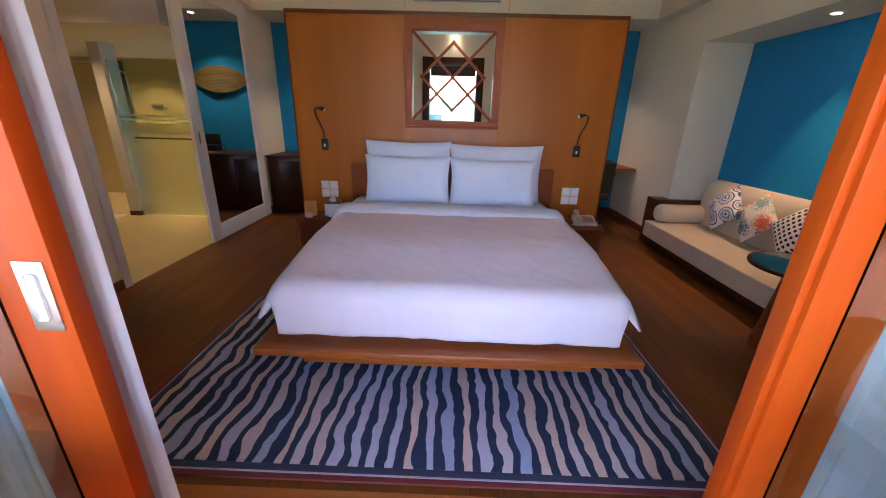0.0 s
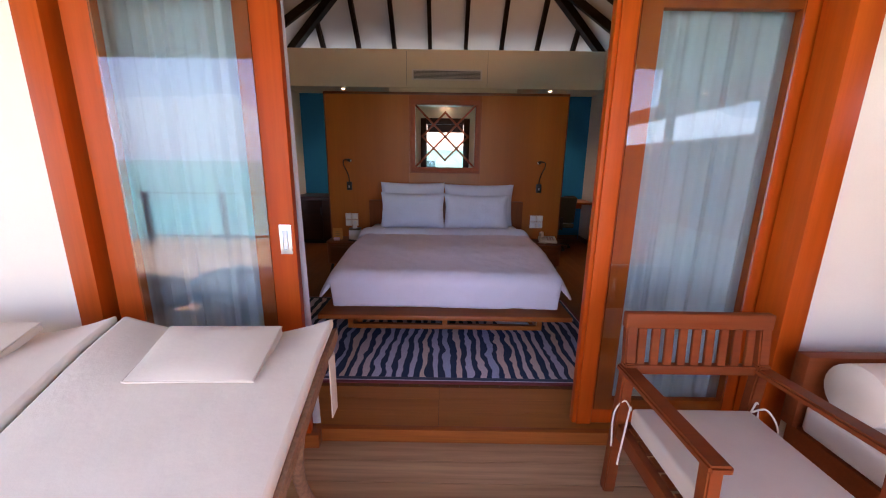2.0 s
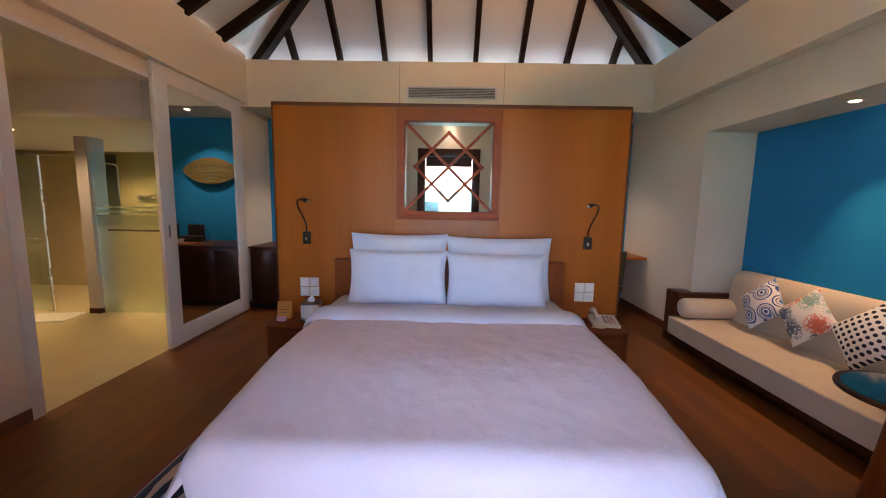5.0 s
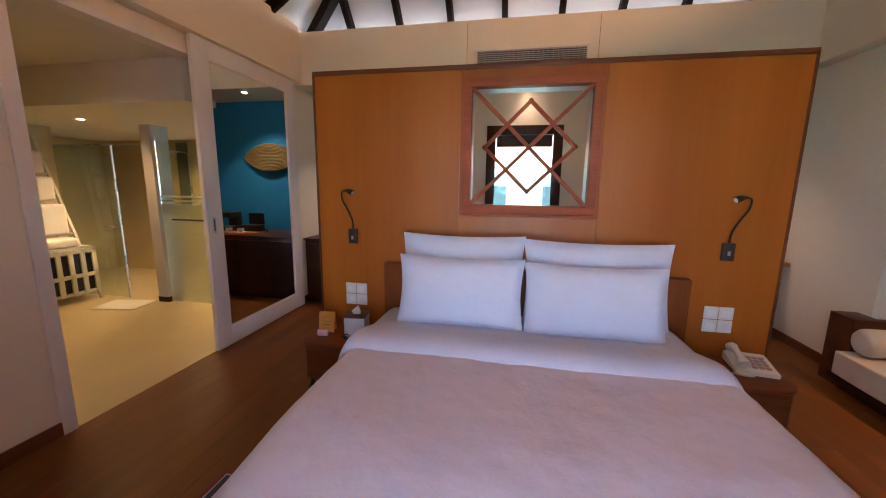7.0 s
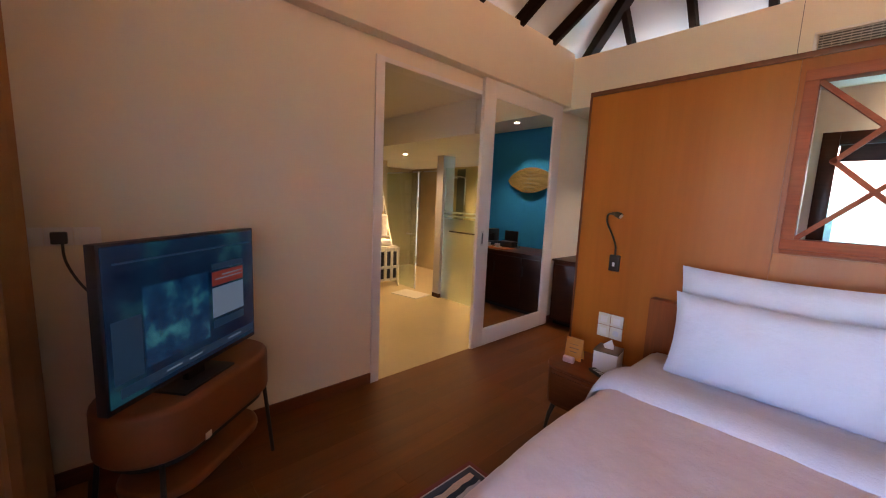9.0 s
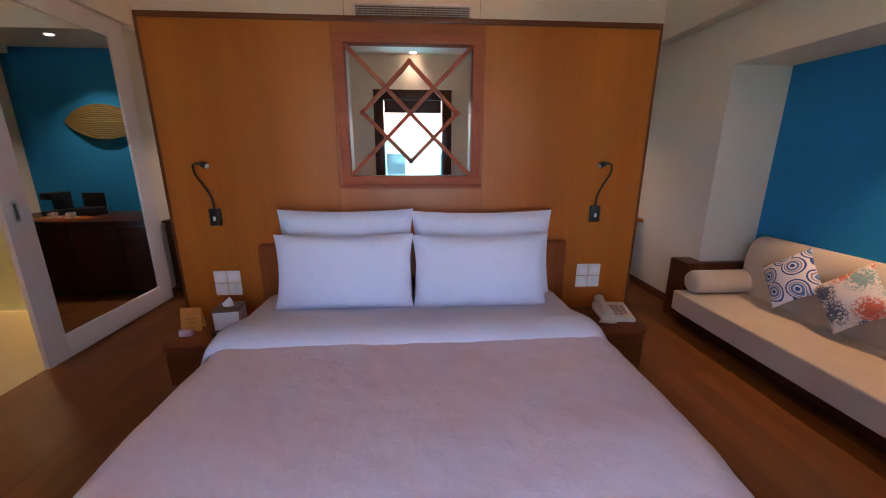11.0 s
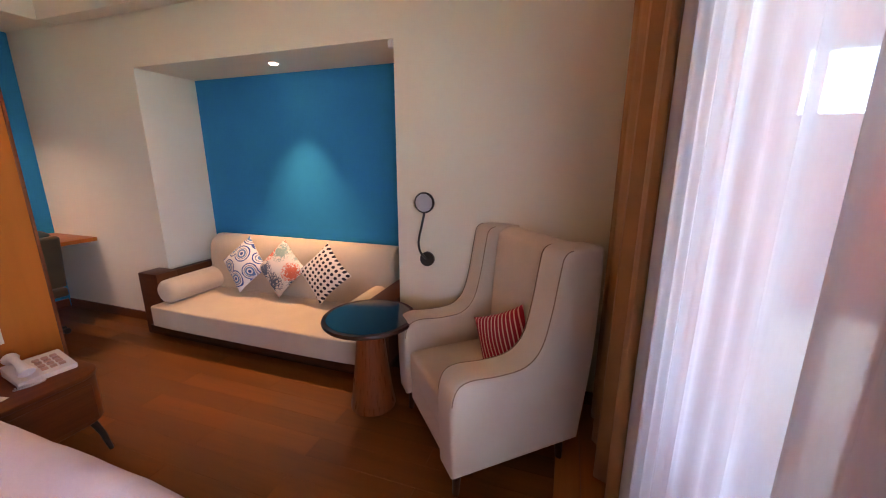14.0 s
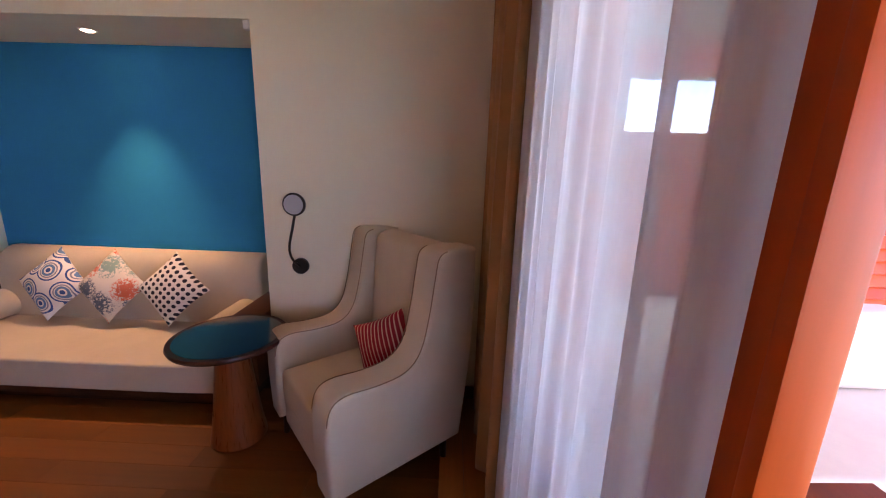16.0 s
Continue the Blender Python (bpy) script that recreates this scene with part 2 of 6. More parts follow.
M["plank"] = wood("floor_oak_dark", (0.140, 0.045, 0.0065), (0.22, 0.071, 0.0105), "y", 0.46, 0.03, 12, each=0.08, pores=0.86)
M["joint"] = plain("floor_joint", (0.075, 0.028, 0.008), 0.8)
M["deck"] = wood("deck_board_wood", (0.26, 0.125, 0.052), (0.72, 0.44, 0.24), "x", 0.75, 0.0, 11, each=0.22, bump=0.5, gloss=0.12)
# paler copy of the deck wood: sunshine beyond the overhang put into the colour
M["deck_sunlit"] = wood("sunlit_deck_wood", (0.46, 0.34, 0.24), (0.70, 0.56, 0.43), "x", 0.8, 0.0, 11, each=0.12, bump=0.5, gloss=0.12)
M["door"] = wood("door_varnish_red", (0.31, 0.034, 0.003), (0.56, 0.080, 0.006), "z", 0.40, 0.02, 9, pores=0.84, gloss=0.14)
M["door_dark"] = wood("door_reveal_wood", (0.14, 0.03, 0.012), (0.2, 0.05, 0.018), "z", 0.4, 0.2, 18)
M["chairwood"] = wood("outdoor_teak", (0.15, 0.027, 0.007), (0.27, 0.055, 0.013), "x", 0.45, 0.04, 18, pores=0.86, gloss=0.15)
M["sheet"] = fabric("bed_linen", (0.71, 0.665, 0.735), 600, 0.03, wrinkle=0.24, fleck=0.96)
M["pillow"] = fabric("pillow_cotton", (0.57, 0.62, 0.72), 600, 0.03, wrinkle=0.30, fleck=0.96)
M["sofa"] = fabric("beige_upholstery", (0.58, 0.49, 0.37), 500, 0.05)
M["armchair"] = fabric("taupe_upholstery", (0.59, 0.49, 0.37), 520, 0.05)
M["piping"] = fabric("brown_piping", (0.26, 0.17, 0.11), 500)
M["canvas_beige"] = fabric("beige_canvas", (0.63, 0.51, 0.39), 450, 0.05, wrinkle=0.10, fleck=0.96)
M["canvas"] = fabric("outdoor_canvas", (0.72, 0.60, 0.46), 450, 0.04, wrinkle=0.12, fleck=0.96)
M["drape"] = fabric("brown_drape", (0.42, 0.215, 0.08), 420, 0.12)
M["sheer"] = sheer_material("white_voile", (0.88, 0.90, 0.94), 0.19)
M["rug"] = rug_material()
M["rugred"] = fabric("rug_binding_red", (0.20, 0.03, 0.03), 300, 0.1)
M["ruglilac"] = fabric("rug_line_lilac", (0.52, 0.48, 0.58), 300, 0.1)
M["rugblue"] = fabric("rug_border_navy", (0.03, 0.05, 0.10), 300, 0.1)
M["metal_dark"] = plain("dark_bronze", (0.05, 0.045, 0.04), 0.4, 0.7, 0.15)
M["black"] = plain("black_plastic", (0.015, 0.015, 0.016), 0.4, 0.0, 0.1)
M["steel"] = plain("brushed_steel", (0.62, 0.61, 0.58), 0.28, 1.0, 0.05)
M["plastic"] = plain("ivory_plastic", (0.72, 0.68, 0.58), 0.4, var=0.03)
M["mirror"], _, _b = base_material("mirror_glass", 0.02, 1.0)
_b.inputs["Base Color"].default_value = (0.85, 0.88, 0.87, 1)
M["glass"] = glass_material("door_glass", (0.745, 0.965, 0.98), 0.0, 1.5)
M["shower_glass"] = glass_material("shower_glass", (0.78, 0.93, 0.84))
M["frosted"] = glass_material("frosted_glass", (0.80, 0.92, 0.76), 0.35)
M["bathfloor"] = plain("cream_stone", (0.60, 0.47, 0.26), 0.35, var=0.06, scale=2, fine=60, bump=0.05)
M["bathwall"] = plain("sand_tile", (0.56, 0.43, 0.23), 0.35, var=0.06, scale=2.5, fine=60, bump=0.05)
M["towel"] = fabric("white_towel", (0.80, 0.76, 0.70), 260, 0.04, 0.8)
M["wicker"] = plain("brown_wicker", (0.30, 0.15, 0.08), 0.7, var=0.25, scale=60, fine=160, bump=0.6)
M["lamp_on"] = glowing("lamp_face", (1.0, 0.86, 0.62), 4)
M["vent"] = plain("vent_grey", (0.62, 0.64, 0.64), 0.5)
M["lens"] = plain("grey_diffuser", (0.42, 0.41, 0.44), 0.35)
M["tealbag"] = fabric("dark_teal_cloth", (0.03, 0.07, 0.08), 400)
M["vent_dark"] = plain("vent_hollow", (0.10, 0.11, 0.11), 0.8)


# ---- mesh helpers ----
def bm_box(bm, x0, x1, y0, y1, z0, z1, m=None):
    c = [(x0, y0, z0), (x1, y0, z0), (x1, y1, z0), (x0, y1, z0), (x0, y0, z1), (x1, y0, z1), (x1, y1, z1), (x0, y1, z1)]
    v = [bm.verts.new(m @ Vector(p) if m else p) for p in c]
    for f in ((0, 3, 2, 1), (4, 5, 6, 7), (0, 1, 5, 4), (1, 2, 6, 5), (2, 3, 7, 6), (3, 0, 4, 7)):
        bm.faces.new([v[i] for i in f])


def boxes(*rows, bevel=0.0, segments=2):
    bm = bmesh.new()
    for r in rows:
        bm_box(bm, *r)
    if bevel:
        bmesh.ops.bevel(bm, geom=bm.edges[:], offset=bevel, segments=segments, affect="EDGES", profile=0.6)
    return bm


def bar_between(a, b, w, h, bevel=0.0, up=(0, 0, 1)):
    """A straight bar of section w x h from a to b."""
    a, b = Vector(a), Vector(b)
    d = b - a
    y = d.normalized()
    x = y.cross(Vector(up)).normalized()
    z = x.cross(y)
    m = Matrix((x, y, z)).transposed().to_4x4()
    m.translation = a
    bm = bmesh.new()
    bm_box(bm, -w / 2, w / 2, 0, d.length, -h / 2, h / 2, m)
    if bevel:
        bmesh.ops.bevel(bm, geom=bm.edges[:], offset=bevel, segments=2, affect="EDGES")
    return bm


def tube(pts, r, n=10, radii=None):
    bm = bmesh.new()
    pts = [Vector(p) for p in pts]
    rings = []
    side = None
    for i, p in enumerate(pts):
        d = (pts[min(i + 1, len(pts) - 1)] - pts[max(i - 1, 0)]).normalized()
        if side is None:
            side = d.cross(Vector((0.3, 0.2, 0.93))).normalized()
        side = (side - d * side.dot(d)).normalized()
        up = d.cross(side)
        k = radii[i] if radii else r
        rings.append([bm.verts.new(p + (side * math.cos(2 * math.pi * j / n) + up * math.sin(2 * math.pi * j / n)) * k) for j in range(n)])
    for a, b in zip(rings, rings[1:]):
        for j in range(n):
            bm.faces.new((a[j], a[(j + 1) % n], b[(j + 1) % n], b[j]))
    bm.faces.new(rings[0][::-1]), bm.faces.new(rings[-1])
    return bm


def smooth_path(pts, steps=6):
    """Catmull-Rom through the points."""
    p = [Vector(q) for q in pts]
    p = [2 * p[0] - p[1]] + p + [2 * p[-1] - p[-2]]
    out = []
    for i in range(1, len(p) - 2):
        for s in range(steps):
            t = s / steps
            out.append(0.5 * ((2 * p[i]) + (p[i + 1] - p[i - 1]) * t + (2 * p[i - 1] - 5 * p[i] + 4 * p[i + 1] - p[i + 2]) * t * t
                              + (3 * p[i] - p[i - 1] - 3 * p[i + 1] + p[i + 2]) * t ** 3))
    out.append(p[-2])
    return out


def lathe(profile, n=40):
    """profile: (radius, z) from the bottom up, closed at both ends."""
    bm = bmesh.new()
    rings = [[bm.verts.new((r * math.cos(2 * math.pi * j / n), r * math.sin(2 * math.pi * j / n), z)) for j in range(n)] for r, z in profile]
    for a, b in zip(rings, rings[1:]):
        for j in range(n):
            bm.faces.new((a[j], a[(j + 1) % n], b[(j + 1) % n], b[j]))
    bm.faces.new(rings[0][::-1]), bm.faces.new(rings[-1])
    return bm


def prism(outline, depth, bevel=0.0, segments=3, axis="x"):
    """An outline of (a, b) pairs, extruded by depth along an axis about its middle: x: (y, z); y: (x, z); z: (x, y)."""
    put = {"x": lambda a, b, d: (d, a, b), "y": lambda a, b, d: (a, d, b), "z": lambda a, b, d: (a, b, d)}[axis]
    bm = bmesh.new()
    lo = [bm.verts.new(put(a, b, -depth / 2)) for a, b in outline]
    hi = [bm.verts.new(put(a, b, depth / 2)) for a, b in outline]
    n = len(outline)
    rim = []
    f1, f2 = bm.faces.new(lo), bm.faces.new(hi[::-1])
    for i in range(n):
        bm.faces.new((lo[i], hi[i], hi[(i + 1) % n], lo[(i + 1) % n]))
    bmesh.ops.recalc_face_normals(bm, faces=bm.faces[:])
    if bevel:
        rim = list(set(f1.edges[:] + f2.edges[:]))
        bmesh.ops.bevel(bm, geom=rim, offset=bevel, segments=segments, affect="EDGES", profile=0.5)
    return bm


def pillow_mesh(w, h, t, seed=0, nx=26, ny=20, pinch=0.06, flange=0.0):
    """A stuffed pillow lying in x-y, its corners drawn out and its sides drawn in."""
    bm = bmesh.new()
    rng = random.Random(seed)
    off = Vector((rng.uniform(0, 50), rng.uniform(0, 50), 0))
    for sign in (1, -1):
        g = []
        for j in range(ny + 1):
            row = []
            for i in range(nx + 1):
                u, v = 2 * i / nx - 1, 2 * j / ny - 1
                k = (max(0.0, 1 - abs(u) ** 2.6) * max(0.0, 1 - abs(v) ** 2.6)) ** 0.55
                x = u * w / 2 * (1 - pinch * (1 - v * v))
                y = v * h / 2 * (1 - pinch * (1 - u * u))
                wr = noise.noise(Vector((x * 7, y * 7, sign)) + off) * 0.010 * (0.3 + k)
                row.append(bm.verts.new((x, y, sign * (t / 2 * k + 0.003) + wr * k)))
            g.append(row)
        for j in range(ny):
            for i in range(nx):
                q = (g[j][i], g[j][i + 1], g[j + 1][i + 1], g[j + 1][i])
                bm.faces.new(q if sign > 0 else q[::-1])
    bmesh.ops.remove_doubles(bm, verts=bm.verts[:], dist=0.0065)
    return bm


def put_mesh(name, bm, material, smooth=True, angle=40):
    me = bpy.data.meshes.new(name)
    bmesh.ops.recalc_face_normals(bm, faces=bm.faces[:])
    bm.to_mesh(me)
    bm.free()
    me.materials.append(material)
    if smooth:
        me.polygons.foreach_set("use_smooth", [True] * len(me.polygons))
        me.set_sharp_from_angle(angle=radians(angle))
    return me


def part(name, bm, material, parent, label=""):
    ob = new(name, put_mesh(name, bm, material))
    ob.parent = parent
    return tagged(ob, label)


def thing(name, label, category, at=(0, 0, 0), turn=0, group="", kind=""):
    ob = new(name)
    ob.empty_display_size = 0.1
    ob.matrix_world = pose(*at, 0, 0, turn)
    return tagged(ob, label, category, group, kind)


def solid(name, bm, material, label, category, at=(0, 0, 0), turn=0, group="", kind=""):
    ob = new(name, put_mesh(name, bm, material))
    ob.matrix_world = pose(*at, 0, 0, turn)
    return tagged(ob, label, category, group, kind)


def structure(name, bm, material, label):
    return tagged(new(name, put_mesh(name, bm, material)), label, name.split("_")[0], "", "structure")


def shift(bm, m):
    bmesh.ops.transform(bm, matrix=m, verts=bm.verts[:])
    return bm


def join(*bms):
    """Several bmeshes as one."""
    out = bmesh.new()
    for b in bms:
        me = bpy.data.meshes.new("tmp")
        b.to_mesh(me)
        b.free()
        out.from_mesh(me)
        bpy.data.meshes.remove(me)
    return out


# ---- the room's shell ----
WEST, EAST, SOUTH, NORTH = -2.64, 3.0, 1.73, 7.35
DOOR_L, DOOR_R, DOOR_TOP = -1.66, 2.04, 2.50     # terrace opening
BATH_0, BATH_1, BATH_TOP = 3.88, 5.30, 2.66      # doorway to the bathroom
NICHE_0, NICHE_1, NICHE_TOP, NICHE_X = 3.24, 5.68, 2.37, 3.556
BULK_Y, SOFFIT, EAVE = 6.56, 2.78, 3.38
DECK = -0.075

floor = structure("floor", boxes((WEST - 0.1, EAST + 0.7, 1.66, NORTH + 0.15, -0.25, -0.012)), M["joint"], "dark wood plank floor of the bedroom")
structure("wall_west", boxes((WEST - 0.12, WEST, SOUTH, BATH_0, 0, 3.5), (WEST - 0.12, WEST, BATH_1, NORTH, 0, 3.5), (WEST - 0.12, WEST, BATH_0, BATH_1, BATH_TOP, 3.5)),
          M["wall"], "cream plastered wall with the bathroom doorway")
structure("wall_east", boxes((EAST, EAST + 0.12, SOUTH, NICHE_0, 0, 3.5), (EAST, EAST + 0.12, NICHE_1, NORTH, 0, 3.5), (EAST, EAST + 0.12, NICHE_0, NICHE_1, NICHE_TOP, 3.5),
                             (EAST + 0.12, NICHE_X + 0.1, NICHE_1, NICHE_1 + 0.1, 0, 2.5), (EAST + 0.12, NICHE_X + 0.1, NICHE_0 - 0.1, NICHE_0, 0, 2.5),
                             (EAST + 0.12, NICHE_X + 0.1, NICHE_0, NICHE_1, NICHE_TOP, 2.5)), M["wall"], "cream plastered wall with the sofa niche")
structure("wall_niche", boxes((NICHE_X, NICHE_X + 0.1, NICHE_0, NICHE_1, 0, NICHE_TOP)), M["blue"], "bright blue painted back of the sofa niche")
WIN = (-0.215, 0.588, 0.95, 2.275)
WINDOW_Y = 6.95     # face of the pier that holds the back window
CREAM = (-0.60, 1.05)
structure("wall_north", boxes((WEST - 0.12, CREAM[0], NORTH, NORTH + 0.14, 0, 3.0), (CREAM[1], EAST + 0.12, NORTH, NORTH + 0.14, 0, 3.0)), M["blue"], "blue painted back wall")
structure("wall_window", boxes((CREAM[0], WIN[0], WINDOW_Y, NORTH + 0.14, 0, 2.79), (WIN[1], CREAM[1], WINDOW_Y, NORTH + 0.14, 0, 2.79),
                               (WIN[0], WIN[1], WINDOW_Y, NORTH + 0.14, 0, WIN[2]), (WIN[0], WIN[1], WINDOW_Y, NORTH + 0.14, WIN[3], 2.79)),
          M["wall"], "cream wall strip round the back window")
structure("wall_south", boxes((-6.0, DOOR_L, 1.54, SOUTH, -0.3, 3.9), (DOOR_R, 3.9, 1.54, SOUTH, -0.3, 3.9), (DOOR_L, DOOR_R, 1.54, SOUTH, DOOR_TOP, 3.9)),
          M["wall_out"], "off-white rendered terrace wall")
structure("beam_west", boxes((WEST, WEST + 0.12, SOUTH, BULK_Y, SOFFIT + 0.03, EAVE + 0.06), bevel=0.006), M["wall"], "cream boxed beam along the wall top")
structure("beam_east", boxes((EAST - 0.14, EAST, SOUTH, BULK_Y, SOFFIT + 0.0, EAVE + 0.02), bevel=0.006), M["wall"], "cream boxed beam with a light cove")
structure("beam_south", boxes((WEST, EAST, SOUTH, SOUTH + 0.12, SOFFIT + 0.03, EAVE + 0.06), bevel=0.006), M["wall"], "cream boxed beam over the terrace doors")
structure("bulkhead", boxes((WEST, EAST, BULK_Y, BULK_Y + 0.12, SOFFIT, EAVE)), M["wall"], "cream bulkhead over the corridor with an air vent")
structure("ceiling_corridor", boxes((WEST, EAST, BULK_Y + 0.12, NORTH, SOFFIT + 0.02, SOFFIT + 0.1)), M["wall"], "cream corridor ceiling")
structure("soffit_drop", boxes((-0.80, 1.42, BULK_Y + 0.03, BULK_Y + 0.7, SOFFIT - 0.075, SOFFIT + 0.018), bevel=0.004), M["wall"], "lowered cream soffit strip")

# pitched ceiling with hips
RIDGE_X, SIDE, BACK = 0.19, 0.66, 1.05
X0, X1, YB, YF = WEST + 0.02, EAST - 0.02, BULK_Y + 0.36, SOUTH + 0.0
RIDGE_Z = EAVE + SIDE * (RIDGE_X - X0)
SIDE_E = (RIDGE_Z - EAVE) / (X1 - RIDGE_X)
RIDGE_B, RIDGE_F = YB - (RIDGE_Z - EAVE) / BACK, YF + (RIDGE_Z - EAVE) / BACK


def ceiling_shell():
    bm = bmesh.new()
    p = [(X0, YF, EAVE), (X1, YF, EAVE), (X1, YB, EAVE), (X0, YB, EAVE), (RIDGE_X, RIDGE_F, RIDGE_Z), (RIDGE_X, RIDGE_B, RIDGE_Z)]
    lift = Vector((0, 0, 0.16))
    lo = [bm.verts.new(Vector(q) + lift * 0.6) for q in p]
    hi = [bm.verts.new(Vector(q) + lift * 1.5) for q in p]
    for v in (lo, hi):
        for f in ((0, 1, 4), (1, 2, 5, 4), (2, 3, 5), (3, 0, 4, 5)):
            bm.faces.new([v[i] for i in f])
    return bm


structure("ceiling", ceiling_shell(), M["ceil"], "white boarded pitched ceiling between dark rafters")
roof = tagged(new("roof_frame"), "black-brown timber rafters under the pitched ceiling", "rafters", "", "structure")


def rafter(a, b, w=0.065, h=0.13):
    part("rafter", bar_between(Vector(a) + Vector((0, 0, 0.03)), Vector(b) + Vector((0, 0, 0.03)), w, h, 0.004), M["rafter"], roof)


for k in range(10):
    x = -2.594 + 0.624 * k
    if X0 + 0.1 < x < X1 - 0.1:
        rise = SIDE * (x - X0) if x < RIDGE_X else SIDE_E * (X1 - x)
        rafter((x, YB, EAVE), (x, YB - rise / BACK, EAVE + rise))
        rafter((x, YF, EAVE), (x, YF + rise / BACK, EAVE + rise))
for k in range(9):
    y = 6.08 - 0.62 * k
    run = min((YB - y) * BACK, (y - YF) * BACK, RIDGE_Z - EAVE)
    if run > 0.1:
        rafter((X0, y, EAVE), (X0 + run / SIDE, y, EAVE + run))
        rafter((X1, y, EAVE), (X1 - run / SIDE_E, y, EAVE + run))
for a, b in (((X0, YB), RIDGE_B), ((X1, YB), RIDGE_B), ((X0, YF), RIDGE_F), ((X1, YF), RIDGE_F)):
    rafter((*a, EAVE - 0.02), (RIDGE_X, b, RIDGE_Z - 0.02), 0.1, 0.16)
rafter((RIDGE_X, RIDGE_F - 0.1, RIDGE_Z - 0.02), (RIDGE_X, RIDGE_B + 0.1, RIDGE_Z - 0.02), 0.08, 0.18)



# bathroom shell
BX0 = -7.2
structure("floor_bathroom", boxes((BX0, WEST - 0.1, 2.4, 7.8, -0.2, 0.0), (WEST - 0.1, WEST - 0.004, BATH_0, BATH_1, -0.2, 0.001)), M["bathfloor"], "cream stone bathroom floor")
structure("wall_bathroom", boxes((BX0 - 0.1, BX0, 2.4, 7.8, 0, 2.8), (BX0, WEST - 0.12, 7.7, 7.8, 0, 2.8), (BX0, WEST - 0.12, 2.3, 2.4, 0, 2.8)), M["bathwall"], "sand coloured tiled bathroom wall")
structure("ceiling_bathroom", boxes((BX0, WEST - 0.12, 2.4, 5.1, BATH_TOP, BATH_TOP + 0.1), (BX0, WEST - 0.12, 5.1, 7.7, 2.30, BATH_TOP + 0.1)), M["bathceil"], "white bathroom ceiling with a lowered part")
structure("trim_doorway", boxes((WEST - 0.125, WEST + 0.016, BATH_0 - 0.07, BATH_0 + 0.01, 0, BATH_TOP + 0.03), (WEST - 0.125, WEST + 0.012, BATH_0 + 0.01, BATH_1, BATH_TOP - 0.01, BATH_TOP + 0.03), bevel=0.003),
          M["white"], "white painted door lining")

structure("wall_partition", boxes((-6.14, -6.02, 4.4, 6.2, 0, 2.298)), M["bathwall"], "sand tiled partition behind the towel rack")

# headboard wall with its window of crossed bars
HX0, HX1, HY, HT, HTOP = -1.385, 1.785, 4.865, 0.20, 2.38
LX0, LX1, LZ0, LZ1 = -0.232, 0.612, 1.442, 2.286
headboard_wall = structure("wall_headboard", boxes((HX0, LX0, HY + 0.012, HY + HT, 0, HTOP), (LX1, HX1, HY + 0.012, HY + HT, 0, HTOP), (LX0, LX1, HY + 0.012, HY + HT, 0, LZ0), (LX0, LX1, HY + 0.012, HY + HT, LZ1, HTOP)),
                           M["panel"], "tall orange-brown veneered headboard wall with a square opening")
SEAM_L, SEAM_R, SEAM_Z = -0.285, 0.665, 1.385
for row in ((HX0, SEAM_L - 0.002, HY, HY + 0.011, 0, HTOP), (SEAM_R + 0.002, HX1, HY, HY + 0.011, 0, HTOP), (SEAM_L, SEAM_R, HY, HY + 0.011, 0, SEAM_Z - 0.002)):
    part("panel", boxes(row), M["panel"], headboard_wall)
part("surround", boxes((SEAM_L, LX0, HY - 0.002, HY + 0.011, SEAM_Z, HTOP), (LX1, SEAM_R, HY - 0.002, HY + 0.011, SEAM_Z, HTOP), (LX0, LX1, HY - 0.002, HY + 0.011, SEAM_Z, LZ0), (LX0, LX1, HY - 0.002, HY + 0.011, LZ1, HTOP)),
     M["surround"], headboard_wall, "darker veneer surround")
part("edge_strip", boxes((HX0 - 0.012, HX1 + 0.012, HY - 0.012, HY + HT + 0.01, HTOP, HTOP + 0.03), (HX0 - 0.014, HX0, HY - 0.010, HY + HT, 0, HTOP), (HX1, HX1 + 0.014, HY - 0.010, HY + HT, 0, HTOP), bevel=0.003),
     M["panel_edge"], headboard_wall, "dark wood edging strip")
lattice = thing("lattice_window", "red-brown wooden lattice of crossed bars set in the headboard wall", "lattice", (0.19, HY, (LZ0 + LZ1) / 2))
S = (LX1 - LX0) / 2


